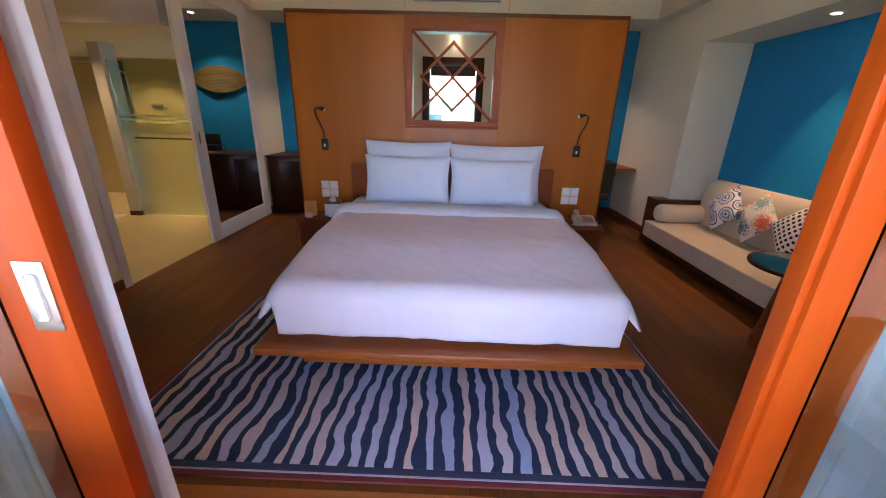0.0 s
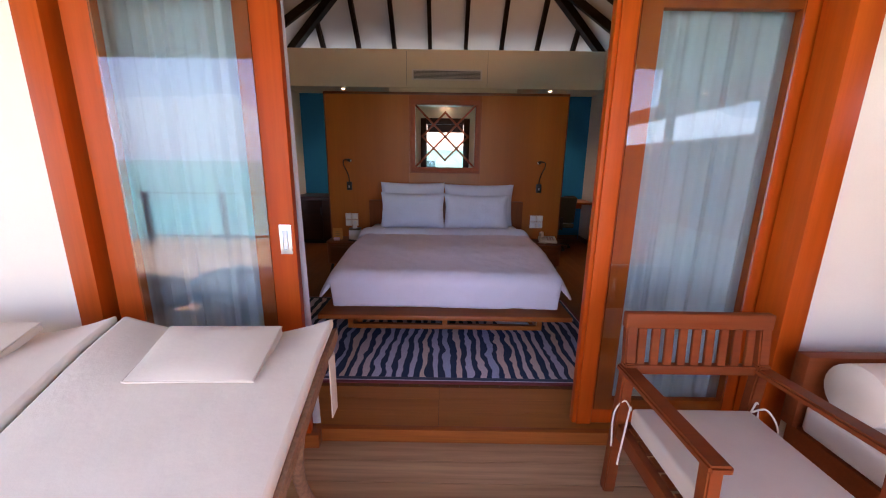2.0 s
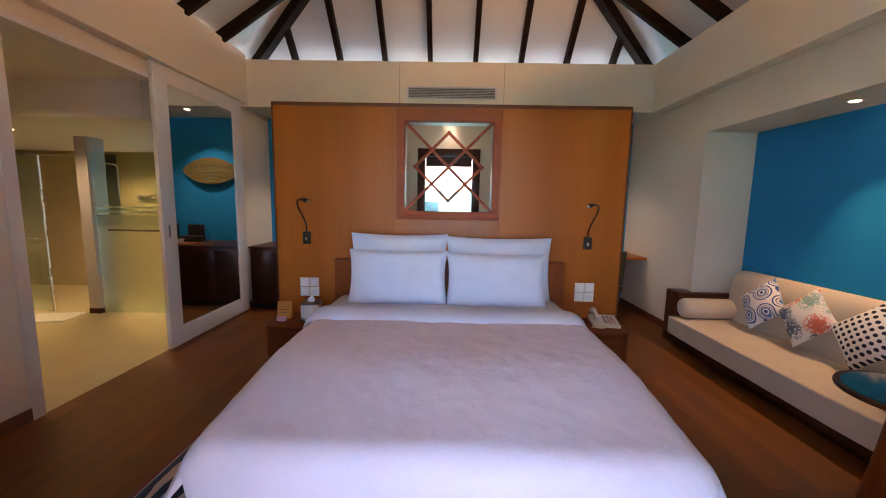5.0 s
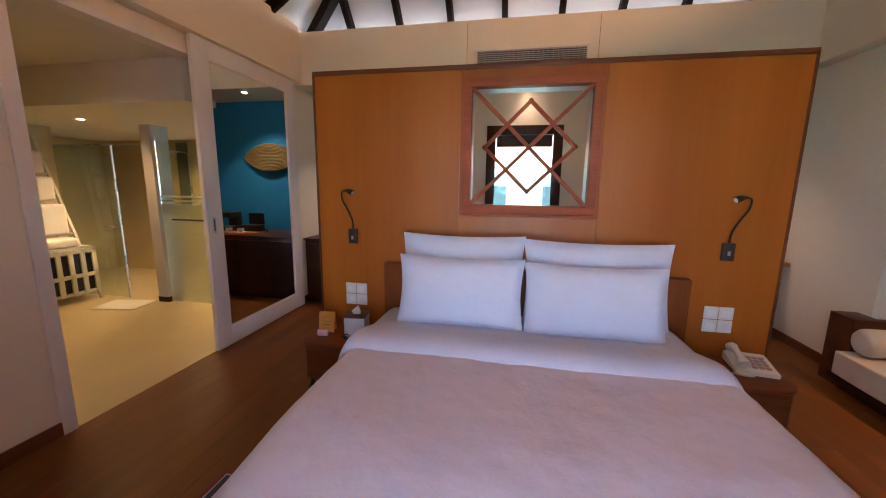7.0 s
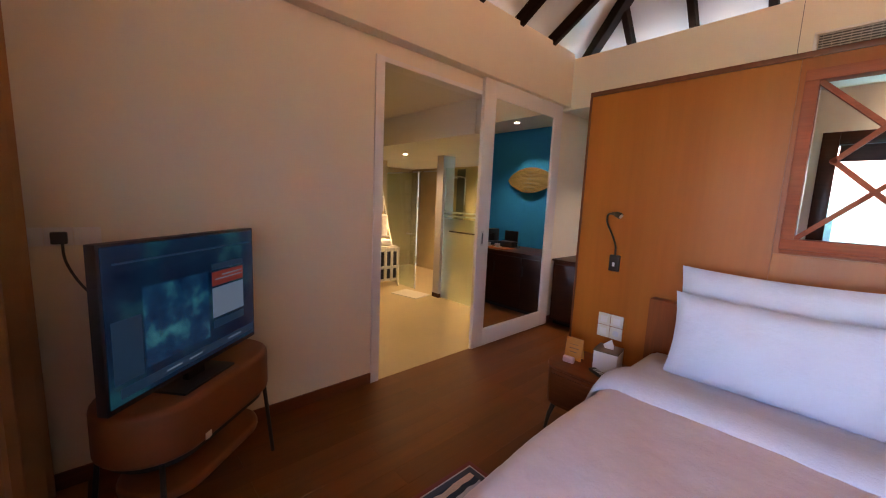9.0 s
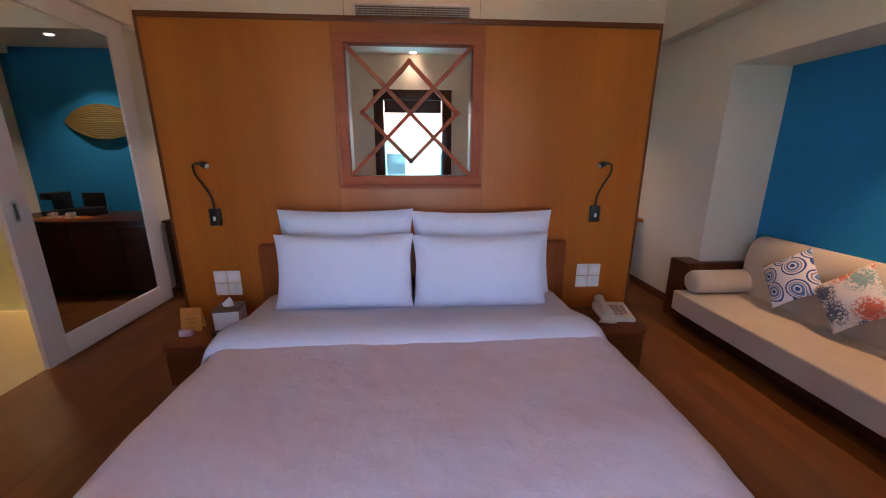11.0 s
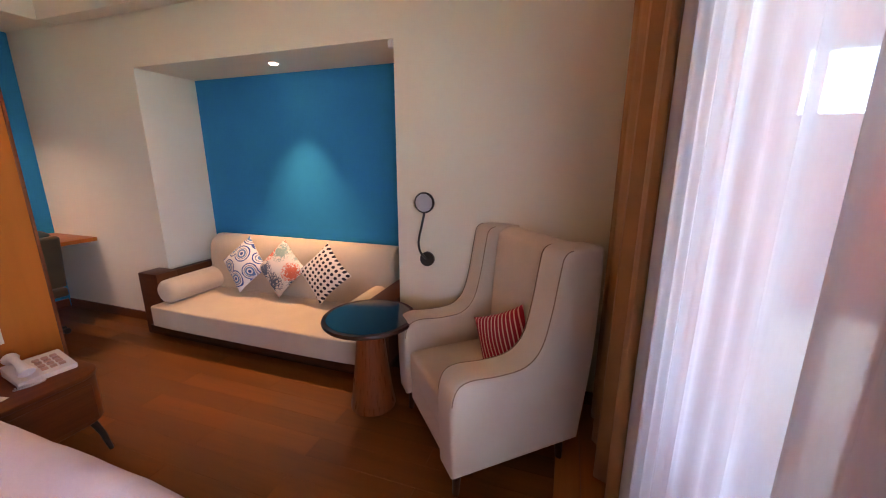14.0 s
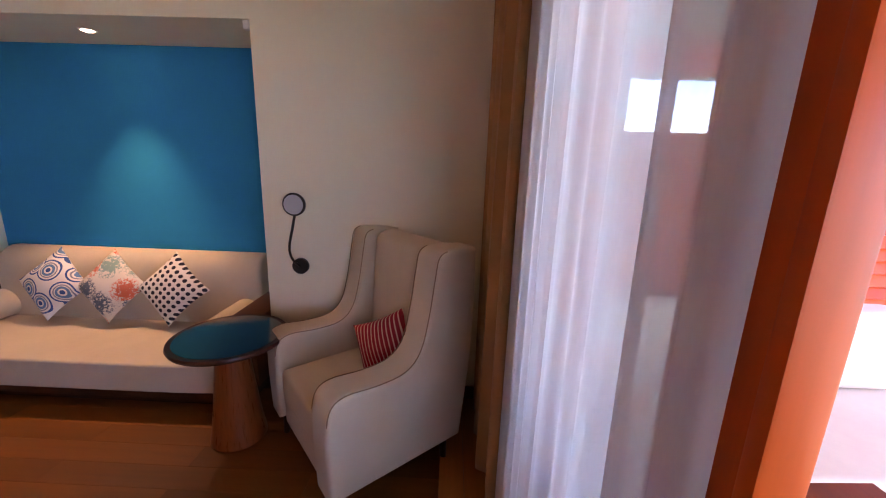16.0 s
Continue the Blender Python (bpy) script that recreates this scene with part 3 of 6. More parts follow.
def lattice_parts():
    o = S
    part("frame", boxes((-o - 0.03, o + 0.03, -0.022, 0.06, o - 0.024, o + 0.03), (-o - 0.03, o + 0.03, -0.022, 0.06, -o - 0.03, -o + 0.024),
                        (-o - 0.03, -o + 0.024, -0.022, 0.06, -o + 0.024, o - 0.024), (o - 0.024, o + 0.03, -0.022, 0.06, -o + 0.024, o - 0.024), bevel=0.004), M["lattice"], lattice)
    part("lining", boxes((-o + 0.001, -o + 0.02, 0.06, HT - 0.002, -o, o), (o - 0.02, o - 0.001, 0.06, HT - 0.002, -o, o), (-o, o, 0.06, HT - 0.002, o - 0.02, o - 0.001), (-o, o, 0.06, HT - 0.002, -o + 0.001, -o + 0.02)),
         M["white"], lattice, "white painted lining")
    part("sill", boxes((-o - 0.024, o + 0.045, -0.03, -0.001, -o - 0.05, -o - 0.03), bevel=0.004), M["lattice"], lattice)
    i, d = o - 0.025, 0.302
    for k, (a, b) in enumerate((((-i, -i), (i, i)), ((-i, i), (i, -i)))):
        part("bar", bar_between((a[0], 0.012 + 0.004 * k, a[1]), (b[0], 0.012 + 0.004 * k, b[1]), 0.024, 0.034, 0.003, up=(0, 1, 0)), M["lattice"], lattice)
    q = [(0, d), (d, 0), (0, -d), (-d, 0)]
    for k in range(4):
        a, b = Vector((q[k][0], 0.004, q[k][1])), Vector((q[(k + 1) % 4][0], 0.004, q[(k + 1) % 4][1]))
        ext = (b - a).normalized() * 0.015
        part("bar", bar_between(a - ext, b + ext, 0.024, 0.034, 0.003, up=(0, 1, 0)), M["lattice"], lattice)


lattice_parts()

# back window
win = tagged(new("window_back"), "back window with a dark brown wooden frame", "window", "", "structure")
w0, w1, wz0, wz1 = WIN
part("window_frame", boxes((w0 - 0.05, w0 + 0.06, WINDOW_Y - 0.05, WINDOW_Y + 0.05, wz0 - 0.05, wz1 + 0.05), (w1 - 0.06, w1 + 0.05, WINDOW_Y - 0.05, WINDOW_Y + 0.05, wz0 - 0.05, wz1 + 0.05),
                           (w0 + 0.06, w1 - 0.06, WINDOW_Y - 0.05, WINDOW_Y + 0.05, wz1 - 0.06, wz1 + 0.05), (w0 + 0.06, w1 - 0.06, WINDOW_Y - 0.05, WINDOW_Y + 0.05, wz0 - 0.05, wz0 + 0.06), bevel=0.004), M["dark"], win)
pane = part("pane", boxes((w0 + 0.06, w1 - 0.06, WINDOW_Y + 0.005, WINDOW_Y + 0.011, wz0 + 0.06, wz1 - 0.06)), M["glass"], win)
pane.visible_shadow = False
part("blind", boxes((w0 + 0.07, w1 - 0.07, WINDOW_Y - 0.02, WINDOW_Y - 0.008, wz1 - 0.2, wz1 - 0.062)), M["dark"], win, "dark roller blind, drawn up")

# terrace doors
doors = tagged(new("door_terrace"), "varnished red-brown timber frame of the sliding terrace doors", "door frame", "", "structure")
part("jamb", boxes((DOOR_L, DOOR_L + 0.12, 1.52, 1.72, DECK, DOOR_TOP), bevel=0.004), M["door"], doors)
part("jamb", boxes((DOOR_R - 0.12, DOOR_R, 1.52, 1.69, DECK, DOOR_TOP), bevel=0.004), M["door"], doors)
part("head", boxes((DOOR_L, DOOR_R, 1.52, 1.727, DOOR_TOP - 0.1, DOOR_TOP), bevel=0.004), M["door"], doors)
part("sill", boxes((DOOR_L + 0.12, DOOR_R - 0.12, 1.625, 1.666, -0.10, 0.004), bevel=0.004), M["bedwood"], doors, "brown wooden sill")
part("track", boxes((DOOR_L + 0.12, -0.50, 1.565, 1.624, -0.10, 0.008), bevel=0.003), M["bedwood"], doors, "brown wooden door track")


def sliding_leaf(name, x0, x1, y, stile_l, stile_r, label, over_l, over_r, splay=(0.004, 0.041)):
    leaf = thing(name, label, "sliding door", (0, y, 0.012), kind="structure")
    t, top, z0 = 0.045, DOOR_TOP - 0.1, 0.0
    profile = [(x0, 0.0), (x0 + stile_l, 0.0), (x0 + stile_l, splay[1]), (x0 + stile_l - splay[0], t), (x0, t)]
    part("stile", shift(prism(profile, top - 0.012 - z0, 0.002, 1, axis="z"), Matrix.Translation((0, 0, (z0 + top - 0.012) / 2))), M["door"], leaf)
    part("stile", boxes((x1 - stile_r, x1, 0, t, z0, top - 0.012), bevel=0.004), M["door"], leaf)
    part("rail", boxes((x0 + stile_l, x1 - stile_r, 0.002, t - 0.002, top - 0.17, top - 0.012), bevel=0.004), M["door"], leaf)
    part("rail", boxes((x0 + stile_l, x1 - stile_r, 0.002, t - 0.002, z0, 0.16), bevel=0.004), M["door"], leaf)
    g = part("pane", boxes((x0 + over_l, x1 - over_r, -0.009, -0.003, 0.10, top - 0.12)), M["glass"], leaf, "clear glass pane over the inner edges of the stiles")
    g.visible_shadow = False
    return leaf


left_leaf = sliding_leaf("sliding_door", -1.50, -0.545, 1.575, 0.14, 0.20, "varnished red-brown sliding glass door, pushed open", 0.135, 0.125)
handle = part("handle", boxes((-0.622, -0.562, -0.004, 0.004, 1.055, 1.205), bevel=0.003), M["steel"], left_leaf, "brushed steel recessed pull plate")
part("recess", boxes((-0.604, -0.580, -0.0055, -0.0035, 1.08, 1.18), bevel=0.006), M["vent"], handle)
right_leaf = sliding_leaf("sliding_door", 1.098, 2.02, 1.705, 0.105, 0.17, "varnished red-brown sliding glass door beside the opening", 0.003, 0.165, (0.09, 0.008))
part("outer_stile", boxes((1.006, 1.090, -0.014, 0.046, 0.0, DOOR_TOP - 0.115), bevel=0.004), M["door"], right_leaf)
part("edge_bead", boxes((0.985, 1.007, -0.002, 0.048, 0.0, DOOR_TOP - 0.115), bevel=0.004), M["door"], right_leaf)
part("seal", boxes((1.088, 1.100, 0.004, 0.04, 0.0, DOOR_TOP - 0.115)), M["door_dark"], right_leaf, "dark gap strip")

# terrace and distance
deck = structure("deck", boxes((-6, 5.2, -4.1, 1.625, DECK - 0.3, DECK - 0.03)), M["joint"], "weathered timber terrace deck")
M["sea"] = plain("lagoon_water", (0.10, 0.56, 0.54), 0.45, var=0.25, scale=0.03, fine=1.2, bump=0.5)
structure("water", boxes((-1500, 1500, -2500, 1500, -2.4, -2.2)), M["sea"], "turquoise lagoon reaching the horizon")


def cloud_bank():
    """A curved, self-lit backdrop of far white cloud over the horizon, its top uneven."""
    bm = bmesh.new()
    rows = []
    for i in range(121):
        a = radians(-180 + 180 * i / 120)
        top = 150 + 70 * noise.fractal(Vector((i * 0.09, 0, 0)), 0.7, 2.0, 5)
        rows.append([bm.verts.new((r * math.cos(a), r * math.sin(a), z)) for r, z in ((1300, -2.3), (1290, top * 0.5), (1300, top), (1380, top * 0.7), (1380, -2.3))])
    for a, b in zip(rows, rows[1:]):
        for k in range(4):
            bm.faces.new((a[k], b[k], b[k + 1], a[k + 1]))
    return bm


# emission added to whiten the horizon, in place of sunlight on cloud
M["cloud"] = glowing("glowing_far_cloud", (0.82, 0.87, 1.0), 0.6)
structure("backdrop_clouds", cloud_bank(), M["cloud"], "self-lit backdrop of far pale cloud over the lagoon")
M["thatch"] = plain("grey_thatch", (0.22, 0.19, 0.13), 0.9, var=0.35, scale=14, fine=90, bump=0.9)
structure("roof_overhang", prism([(1.535, 3.30), (1.535, 3.42), (-1.5, 2.885), (-1.5, 2.725)], 11.2, 0.0, axis="x"), M["thatch"], "thatched overhang above the terrace")


# ---- bed ----
BXC, BED0 = 0.215, 2.60
bed = thing("bed", "low teak platform bed with a box mattress under a white duvet", "bed", (BXC, 0, 0.0))
part("platform", boxes((-1.055, 1.055, BED0, 4.70, 0.252, 0.297), bevel=0.016, segments=4), M["bedwood"], bed)
for y in (2.765, 4.25):
    part("base_rail", boxes((-0.85, 0.85, y, y + 0.045, 0.100, 0.140), bevel=0.005), M["bedwood"], bed)
    part("base_rail", boxes((-0.85, 0.85, y, y + 0.045, 0.226, 0.251), bevel=0.003), M["bedwood"], bed)
    for x in (-0.85, -0.022, 0.805):
        part("base_post", boxes((x, x + 0.045, y + 0.002, y + 0.043, 0.140, 0.226)), M["bedwood"], bed)
for x in (-0.85, 0.805):
    part("side_rail", boxes((x, x + 0.045, 2.812, 4.248, 0.100, 0.140), bevel=0.004), M["bedwood"], bed)
    for y in (3.05, 4.10):
        part("leg", boxes((x - 0.01, x + 0.055, y, y + 0.065, 0.0 if y > 3.8 else 0.014, 0.251), bevel=0.004), M["bedwood"], bed)
part("mattress", boxes((-0.96, 0.96, 2.74, 4.74, 0.297, 0.575), bevel=0.07, segments=4), M["sheet"], bed)
part("headboard", boxes((-1.045, 1.045, 4.775, 4.857, 0.25, 1.02), bevel=0.008), M["headwood"], bed, "plain brown wooden headboard")


def drape(s, half, r, bend=90.0):
    """How far out and down cloth lies at the arc length s from the middle, past a rounded edge, then straight at the bend."""
    flat, a1 = half - r, radians(bend)
    if s <= flat:
        return s, 0.0
    a = min((s - flat) / r, a1)
    rest = max(0.0, s - flat - r * a1)
    return flat + r * math.sin(a) + rest * math.cos(a1), r * (1 - math.cos(a)) + rest * math.sin(a1)


def smooth_step(x):
    x = max(0.0, min(1.0, x))
    return x * x * (3 - 2 * x)


def duvet_mesh():
    """Tight over the foot end; the long sides hang out loosely and end in free corners."""
    bm = bmesh.new()
    nx, ny, top, y1, y0, r = 100, 96, 0.618, 4.28, 2.705, 0.10
    front = (y1 - y0) + 0.240
    grid = []
    for j in range(ny + 1):
        row = []
        dy, zy = drape(front * j / ny, y1 - y0, r)
        y = y1 - dy
        k = smooth_step((y - 2.70) / 0.75)
        rise = 0.085 * smooth_step((y - 2.72) / 0.75)
        half, bend = 1.0 - 0.005 * k, 63 - 1 * k
        side = half + 0.185 + 0.095 * k
        loose = 1 - smooth_step((zy - 0.012) / 0.075)
        for i in range(nx + 1):
            u = 2 * i / nx - 1
            dx, zx = drape(abs(u) * side, half, r, bend)
            tight = 0.955 - 0.022 * smooth_step(zy / 0.3)
            in_x, in_z = drape(min(abs(u) * side, half + 0.03), tight + 0.012, 0.05, 88)
            x = dx * loose + min(in_x, tight + 0.01) * (1 - loose)
            drop = zx * loose + min(in_z, 0.03) * (1 - loose) * (1 - smooth_step(zy / 0.12))
            p = Vector((math.copysign(x, u), y + 0.06 * (1 - loose) * smooth_step((abs(u) * side - tight) / 0.12), top + rise - max(zy, 0.0) - drop))
            p.z += noise.fractal(Vector((p.x * 2.3, y * 2.3, 0.3)), 0.6, 2.1, 4) * 0.010
            fold = math.sin(p.x * 9 + noise.noise(Vector((p.x * 3, 0, 0))) * 3) * 0.006 * min(1, zy / 0.2)
            p.y -= fold
            p.x += math.copysign(math.sin(y * 13 + 2) * 0.012 * min(1, zx / 0.15) * loose, u)
            p.z = max(p.z, 0.310 if abs(p.x) < 1.055 else 0.30)
            row.append(bm.verts.new(p))
        grid.append(row)
    for j in range(ny):
        for i in range(nx):
            bm.faces.new((grid[j][i], grid[j + 1][i], grid[j + 1][i + 1], grid[j][i + 1]))
    return bm


duvet = solid("duvet", duvet_mesh(), M["sheet"], "white cotton duvet hanging over the mattress edges", "duvet", (BXC, 0, 0))
_s = duvet.modifiers.new("thickness", "SOLIDIFY")
_s.thickness, _s.offset = 0.012, 1.0


def fold_mesh():
    """The sheet turned back over the duvet's head end."""
    bm = bmesh.new()
    n, prof = 70, [(4.70, 0.700), (4.5, 0.706), (4.38, 0.708), (4.28, 0.722), (4.20, 0.742), (4.13, 0.753), (4.07, 0.750), (4.02, 0.734), (3.995, 0.712), (3.99, 0.695)]
    grid = []
    for y, z in prof:
        row = []
        for i in range(n + 1):
            u = (2 * i / n - 1) * 1.29
            dx, zx = drape(abs(u), 1.005 if y < 4.32 else 0.985, 0.1, 70 if y < 4.32 else 85)
            p = Vector((math.copysign(dx, u), y + 0.02 * noise.noise(Vector((u * 3, y, 0))), max(0.33, z - zx + 0.004 * noise.noise(Vector((u * 6, y * 8, 2))))))
            row.append(bm.verts.new(p))
        grid.append(row)
    for a, b in zip(grid, grid[1:]):
        for i in range(n):
            bm.faces.new((a[i], b[i], b[i + 1], a[i + 1]))
    return bm


fold = solid("bed_sheet", fold_mesh(), M["pillow"], "white sheet turned back over the duvet", "bed sheet", (BXC - 0.02, 0, 0))
_s = fold.modifiers.new("thickness", "SOLIDIFY")
_s.thickness, _s.offset = 0.010, 1.0


def bed_pillow(x, y, z, w, h, t, lean, seed):
    ob = solid("pillow", pillow_mesh(w, h, t, seed), M["pillow"], "plump white cotton pillow leaning on the headboard", "pillow", group="bed pillows")
    ob.matrix_world = Matrix.Translation((x, y, z)) @ pose(0, 0, 0, 90 - lean, 0, 0)
    return ob


bed_pillow(-0.225, 4.655, 0.975, 0.85, 0.60, 0.17, 8, 3)
bed_pillow(0.645, 4.655, 0.960, 0.92, 0.60, 0.17, 8, 5)
bed_pillow(-0.210, 4.47, 0.925, 0.82, 0.46, 0.17, 12, 8)
bed_pillow(0.605, 4.47, 0.912, 0.83, 0.46, 0.17, 12, 9)

solid("linen_bundle", shift(pillow_mesh(0.30, 0.16, 0.07, 61, 18, 14, 0.03), Matrix.Translation((0, 0, 0.036))), M["pillow"], "small white linen bundle lying on the rug under the bed", "linen", (0.86, 3.02, 0.014), 12)

# ---- rug ----
RUG = (-1.41, 1.57, 2.09, 3.77)
rug = solid("rug", boxes((RUG[0] + 0.07, RUG[1] - 0.07, RUG[2] + 0.07, RUG[3] - 0.07, 0.002, 0.014), bevel=0.003), M["rug"], "wool rug with wavy navy, grey and blush stripes", "rug")


def rug_border(inset, width, z, material, label):
    a, b, c, d = RUG[0] + inset, RUG[1] - inset, RUG[2] + inset, RUG[3] - inset
    w = width
    part("border", boxes((a, b, c, c + w, 0.001, z), (a, b, d - w, d, 0.001, z), (a, a + w, c + w, d - w, 0.001, z), (b - w, b, c + w, d - w, 0.001, z), bevel=0.002), material, rug, label)


rug_border(0.0, 0.026, 0.012, M["rugred"], "dark red bound edge")
rug_border(0.027, 0.008, 0.013, M["ruglilac"], "thin lilac line")
rug_border(0.036, 0.034, 0.013, M["rugblue"], "navy border band")


# ---- bedside ----
def d_outline(w, d, r, n=7):
    """A rectangle in x-y with rounded corners."""
    out = []
    for cx, cy, a0 in ((w / 2 - r, d / 2 - r, 0), (-w / 2 + r, d / 2 - r, 90), (-w / 2 + r, -d / 2 + r, 180), (w / 2 - r, -d / 2 + r, 270)):
        for k in range(n):
            a = radians(a0 + 90 * k / (n - 1))
            out.append((cx + r * math.cos(a), cy + r * math.sin(a)))
    return out


M["stand"] = wood("nightstand_veneer", (0.16, 0.046, 0.014), (0.25, 0.072, 0.019), "x", 0.42, 0.03, 14, gloss=0.16)
M["skirting"] = wood("skirting_wood", (0.13, 0.042, 0.015), (0.20, 0.066, 0.022), "y", 0.45, 0.1, 18)


structure("baseboard", boxes((WEST, WEST + 0.014, SOUTH, BATH_0 - 0.05, 0, 0.09), (EAST - 0.014, EAST, SOUTH, NICHE_0, 0, 0.09), (EAST - 0.014, EAST, NICHE_1 + 0.01, NORTH - 0.02, 0, 0.09),
                             (WEST, WEST + 0.014, BATH_1 + 1.2, NORTH - 0.02, 0, 0.09), (1.06, EAST - 0.02, NORTH - 0.014, NORTH, 0, 0.09), (WEST + 0.02, -0.61, NORTH - 0.014, NORTH, 0, 0.09)),
          M["skirting"], "brown wood skirting board")


def nightstand(x, y):
    ns = thing("nightstand", "rounded brown wooden nightstand on short black metal legs", "nightstand", (x, y, 0), group="nightstands")
    part("body", shift(prism(d_outline(0.50, 0.42, 0.12), 0.26, 0.012, axis="z"), Matrix.Translation((0, 0, 0.345))), M["stand"], ns)
    part("top", shift(prism(d_outline(0.515, 0.435, 0.125), 0.025, 0.006, axis="z"), Matrix.Translation((0, 0, 0.488))), M["stand"], ns)
    part("drawer_front", shift(prism(d_outline(0.36, 0.012, 0.005), 0.20, 0.003, axis="z"), Matrix.Translation((0, -0.212, 0.345))), M["stand"], ns)
    for sx in (-1, 1):
        for sy in (-1, 1):
            part("leg", tube([(sx * 0.17, sy * 0.13, 0.225), (sx * 0.20, sy * 0.16, 0.11), (sx * 0.215, sy * 0.175, 0.0)], 0.013, 10, [0.020, 0.015, 0.011]), M["metal_dark"], ns, "black metal leg")
    return ns


nightstand(1.49, 4.63)
nightstand(-1.10, 4.63)
Z_NS = 0.502


def tissue_box(x, y, turn):
    t = thing("tissue_box", "white tissue box with a brown top and a tissue drawn out", "tissue box", (x, y, Z_NS), turn)
    part("body", boxes((-0.076, 0.076, -0.076, 0.076, 0, 0.135), bevel=0.004), M["white"], t)
    part("lid", boxes((-0.078, 0.078, -0.078, 0.078, 0.135, 0.147), bevel=0.003), M["wicker_dark"], t, "olive-brown leather lid")
    bm = bmesh.new()
    rng = random.Random(4)
    base = [bm.verts.new((0.03 * math.cos(a), 0.012 * math.sin(a), 0.147)) for a in [k * math.pi / 5 for k in range(10)]]
    mid = [bm.verts.new((0.035 * math.cos(a) + rng.uniform(-.008, .008), 0.022 * math.sin(a) + rng.uniform(-.008, .008), 0.172)) for a in [k * math.pi / 5 for k in range(10)]]
    tip = bm.verts.new((0.012, 0.0, 0.212))
    for k in range(10):
        bm.faces.new((base[k], base[(k + 1) % 10], mid[(k + 1) % 10], mid[k]))
        bm.faces.new((mid[k], mid[(k + 1) % 10], tip))
    part("tissue", bm, M["towel"], t, "crumpled white tissue")


M["wicker_dark"] = plain("brown_leather", (0.16, 0.11, 0.06), 0.5, var=0.15)
M["orange_card"] = plain("orange_card", (0.62, 0.24, 0.03), 0.5, var=0.05)
M["pink"] = plain("pale_pink_card", (0.75, 0.50, 0.52), 0.5)
M["navy"] = plain("teal_black_table", (0.010, 0.028, 0.045), 0.12, var=0.1, coat=0.5)
tissue_box(-1.005, 4.66, 8)
card = thing("tent_card", "orange printed tent card on the nightstand", "card", (-1.235, 4.64, Z_NS), 6)
part("leaf", bar_between((0, -0.03, 0.0), (0, 0.0, 0.15), 0.12, 0.003, up=(0, 1, 0)), M["orange_card"], card)
part("leaf", bar_between((0, 0.034, 0.0), (0, 0.004, 0.15), 0.12, 0.003, up=(0, 1, 0)), M["orange_card"], card)
for k, w in enumerate((0.05, 0.07, 0.06)):
    part("print_line", boxes((-w / 2, w / 2, -0.0215 + 0.0055 * k, -0.0205 + 0.0055 * k, 0.052 + 0.025 * k, 0.057 + 0.025 * k)), M["wicker_dark"], card)
solid("soap_pack", boxes((-0.04, 0.04, -0.016, 0.016, 0, 0.045), bevel=0.012, segments=3), M["pink"], "small pale pink pack", "pack", (-1.225, 4.545, Z_NS), 5)
remote = thing("remote_control", "black remote control lying beside the tissue box", "remote control", (-0.99, 4.52, Z_NS), 62)
part("body", boxes((-0.024, 0.024, -0.085, 0.085, 0, 0.02), bevel=0.006), M["black"], remote)
for j in range(6):
    for i in range(3):
        part("button", boxes((-0.016 + 0.012 * i, -0.008 + 0.012 * i, -0.06 + 0.02 * j, -0.05 + 0.02 * j, 0.02, 0.0225)), M["vent"], remote)


def telephone(x, y, turn):
    t = thing("telephone", "ivory desk telephone with handset and coiled cord", "telephone", (x, y, Z_NS), turn)
    part("body", prism([(-0.10, 0.0), (0.10, 0.0), (0.10, 0.055), (-0.10, 0.025)], 0.20, 0.008, axis="x"), M["plastic"], t)
    part("handset", tube(smooth_path([(-0.062, -0.095, 0.062), (-0.064, -0.06, 0.082), (-0.064, 0.0, 0.092), (-0.064, 0.06, 0.098), (-0.062, 0.095, 0.082)], 4), 0.022, 12,
                         [0.030, 0.029, 0.026, 0.022, 0.018, 0.017, 0.016, 0.016, 0.016, 0.016, 0.017, 0.018, 0.022, 0.026, 0.029, 0.030, 0.030]), M["plastic"], t)
    for j in range(4):
        for i in range(3):
            part("key", boxes((-0.012 + 0.03 * i, 0.010 + 0.03 * i, -0.07 + 0.033 * j, -0.05 + 0.033 * j, 0.032 + 0.005 * j, 0.043 + 0.005 * j), bevel=0.002), M["keys"], t)
    pts = []
    for k in range(140):
        a, s = k * 0.9, k / 139
        pts.append((-0.02 - 0.10 * s + 0.02 * math.sin(3 * s), -0.115 - 0.012 * math.sin(math.pi * s) + 0.008 * math.cos(a), 0.009 + 0.007 * math.sin(a)))
    part("cord", tube(pts, 0.0025, 5), M["plastic"], t, "coiled ivory cord")
    return t


M["keys"] = plain("beige_keys", (0.52, 0.34, 0.26), 0.5)
telephone(1.60, 4.68, -8).scale = (1.14, 1.10, 1.0)
note = thing("note_card", "white note card with a pen lying on it", "note card", (1.335, 4.60, Z_NS), 12)
part("card", boxes((-0.065, 0.065, -0.085, 0.085, 0, 0.003)), M["white"], note)
part("pen", tube([(-0.03, -0.06, 0.008), (0.02, 0.05, 0.008), (0.022, 0.056, 0.007)], 0.004, 8, [0.0045, 0.0045, 0.002]), M["keys"], note)


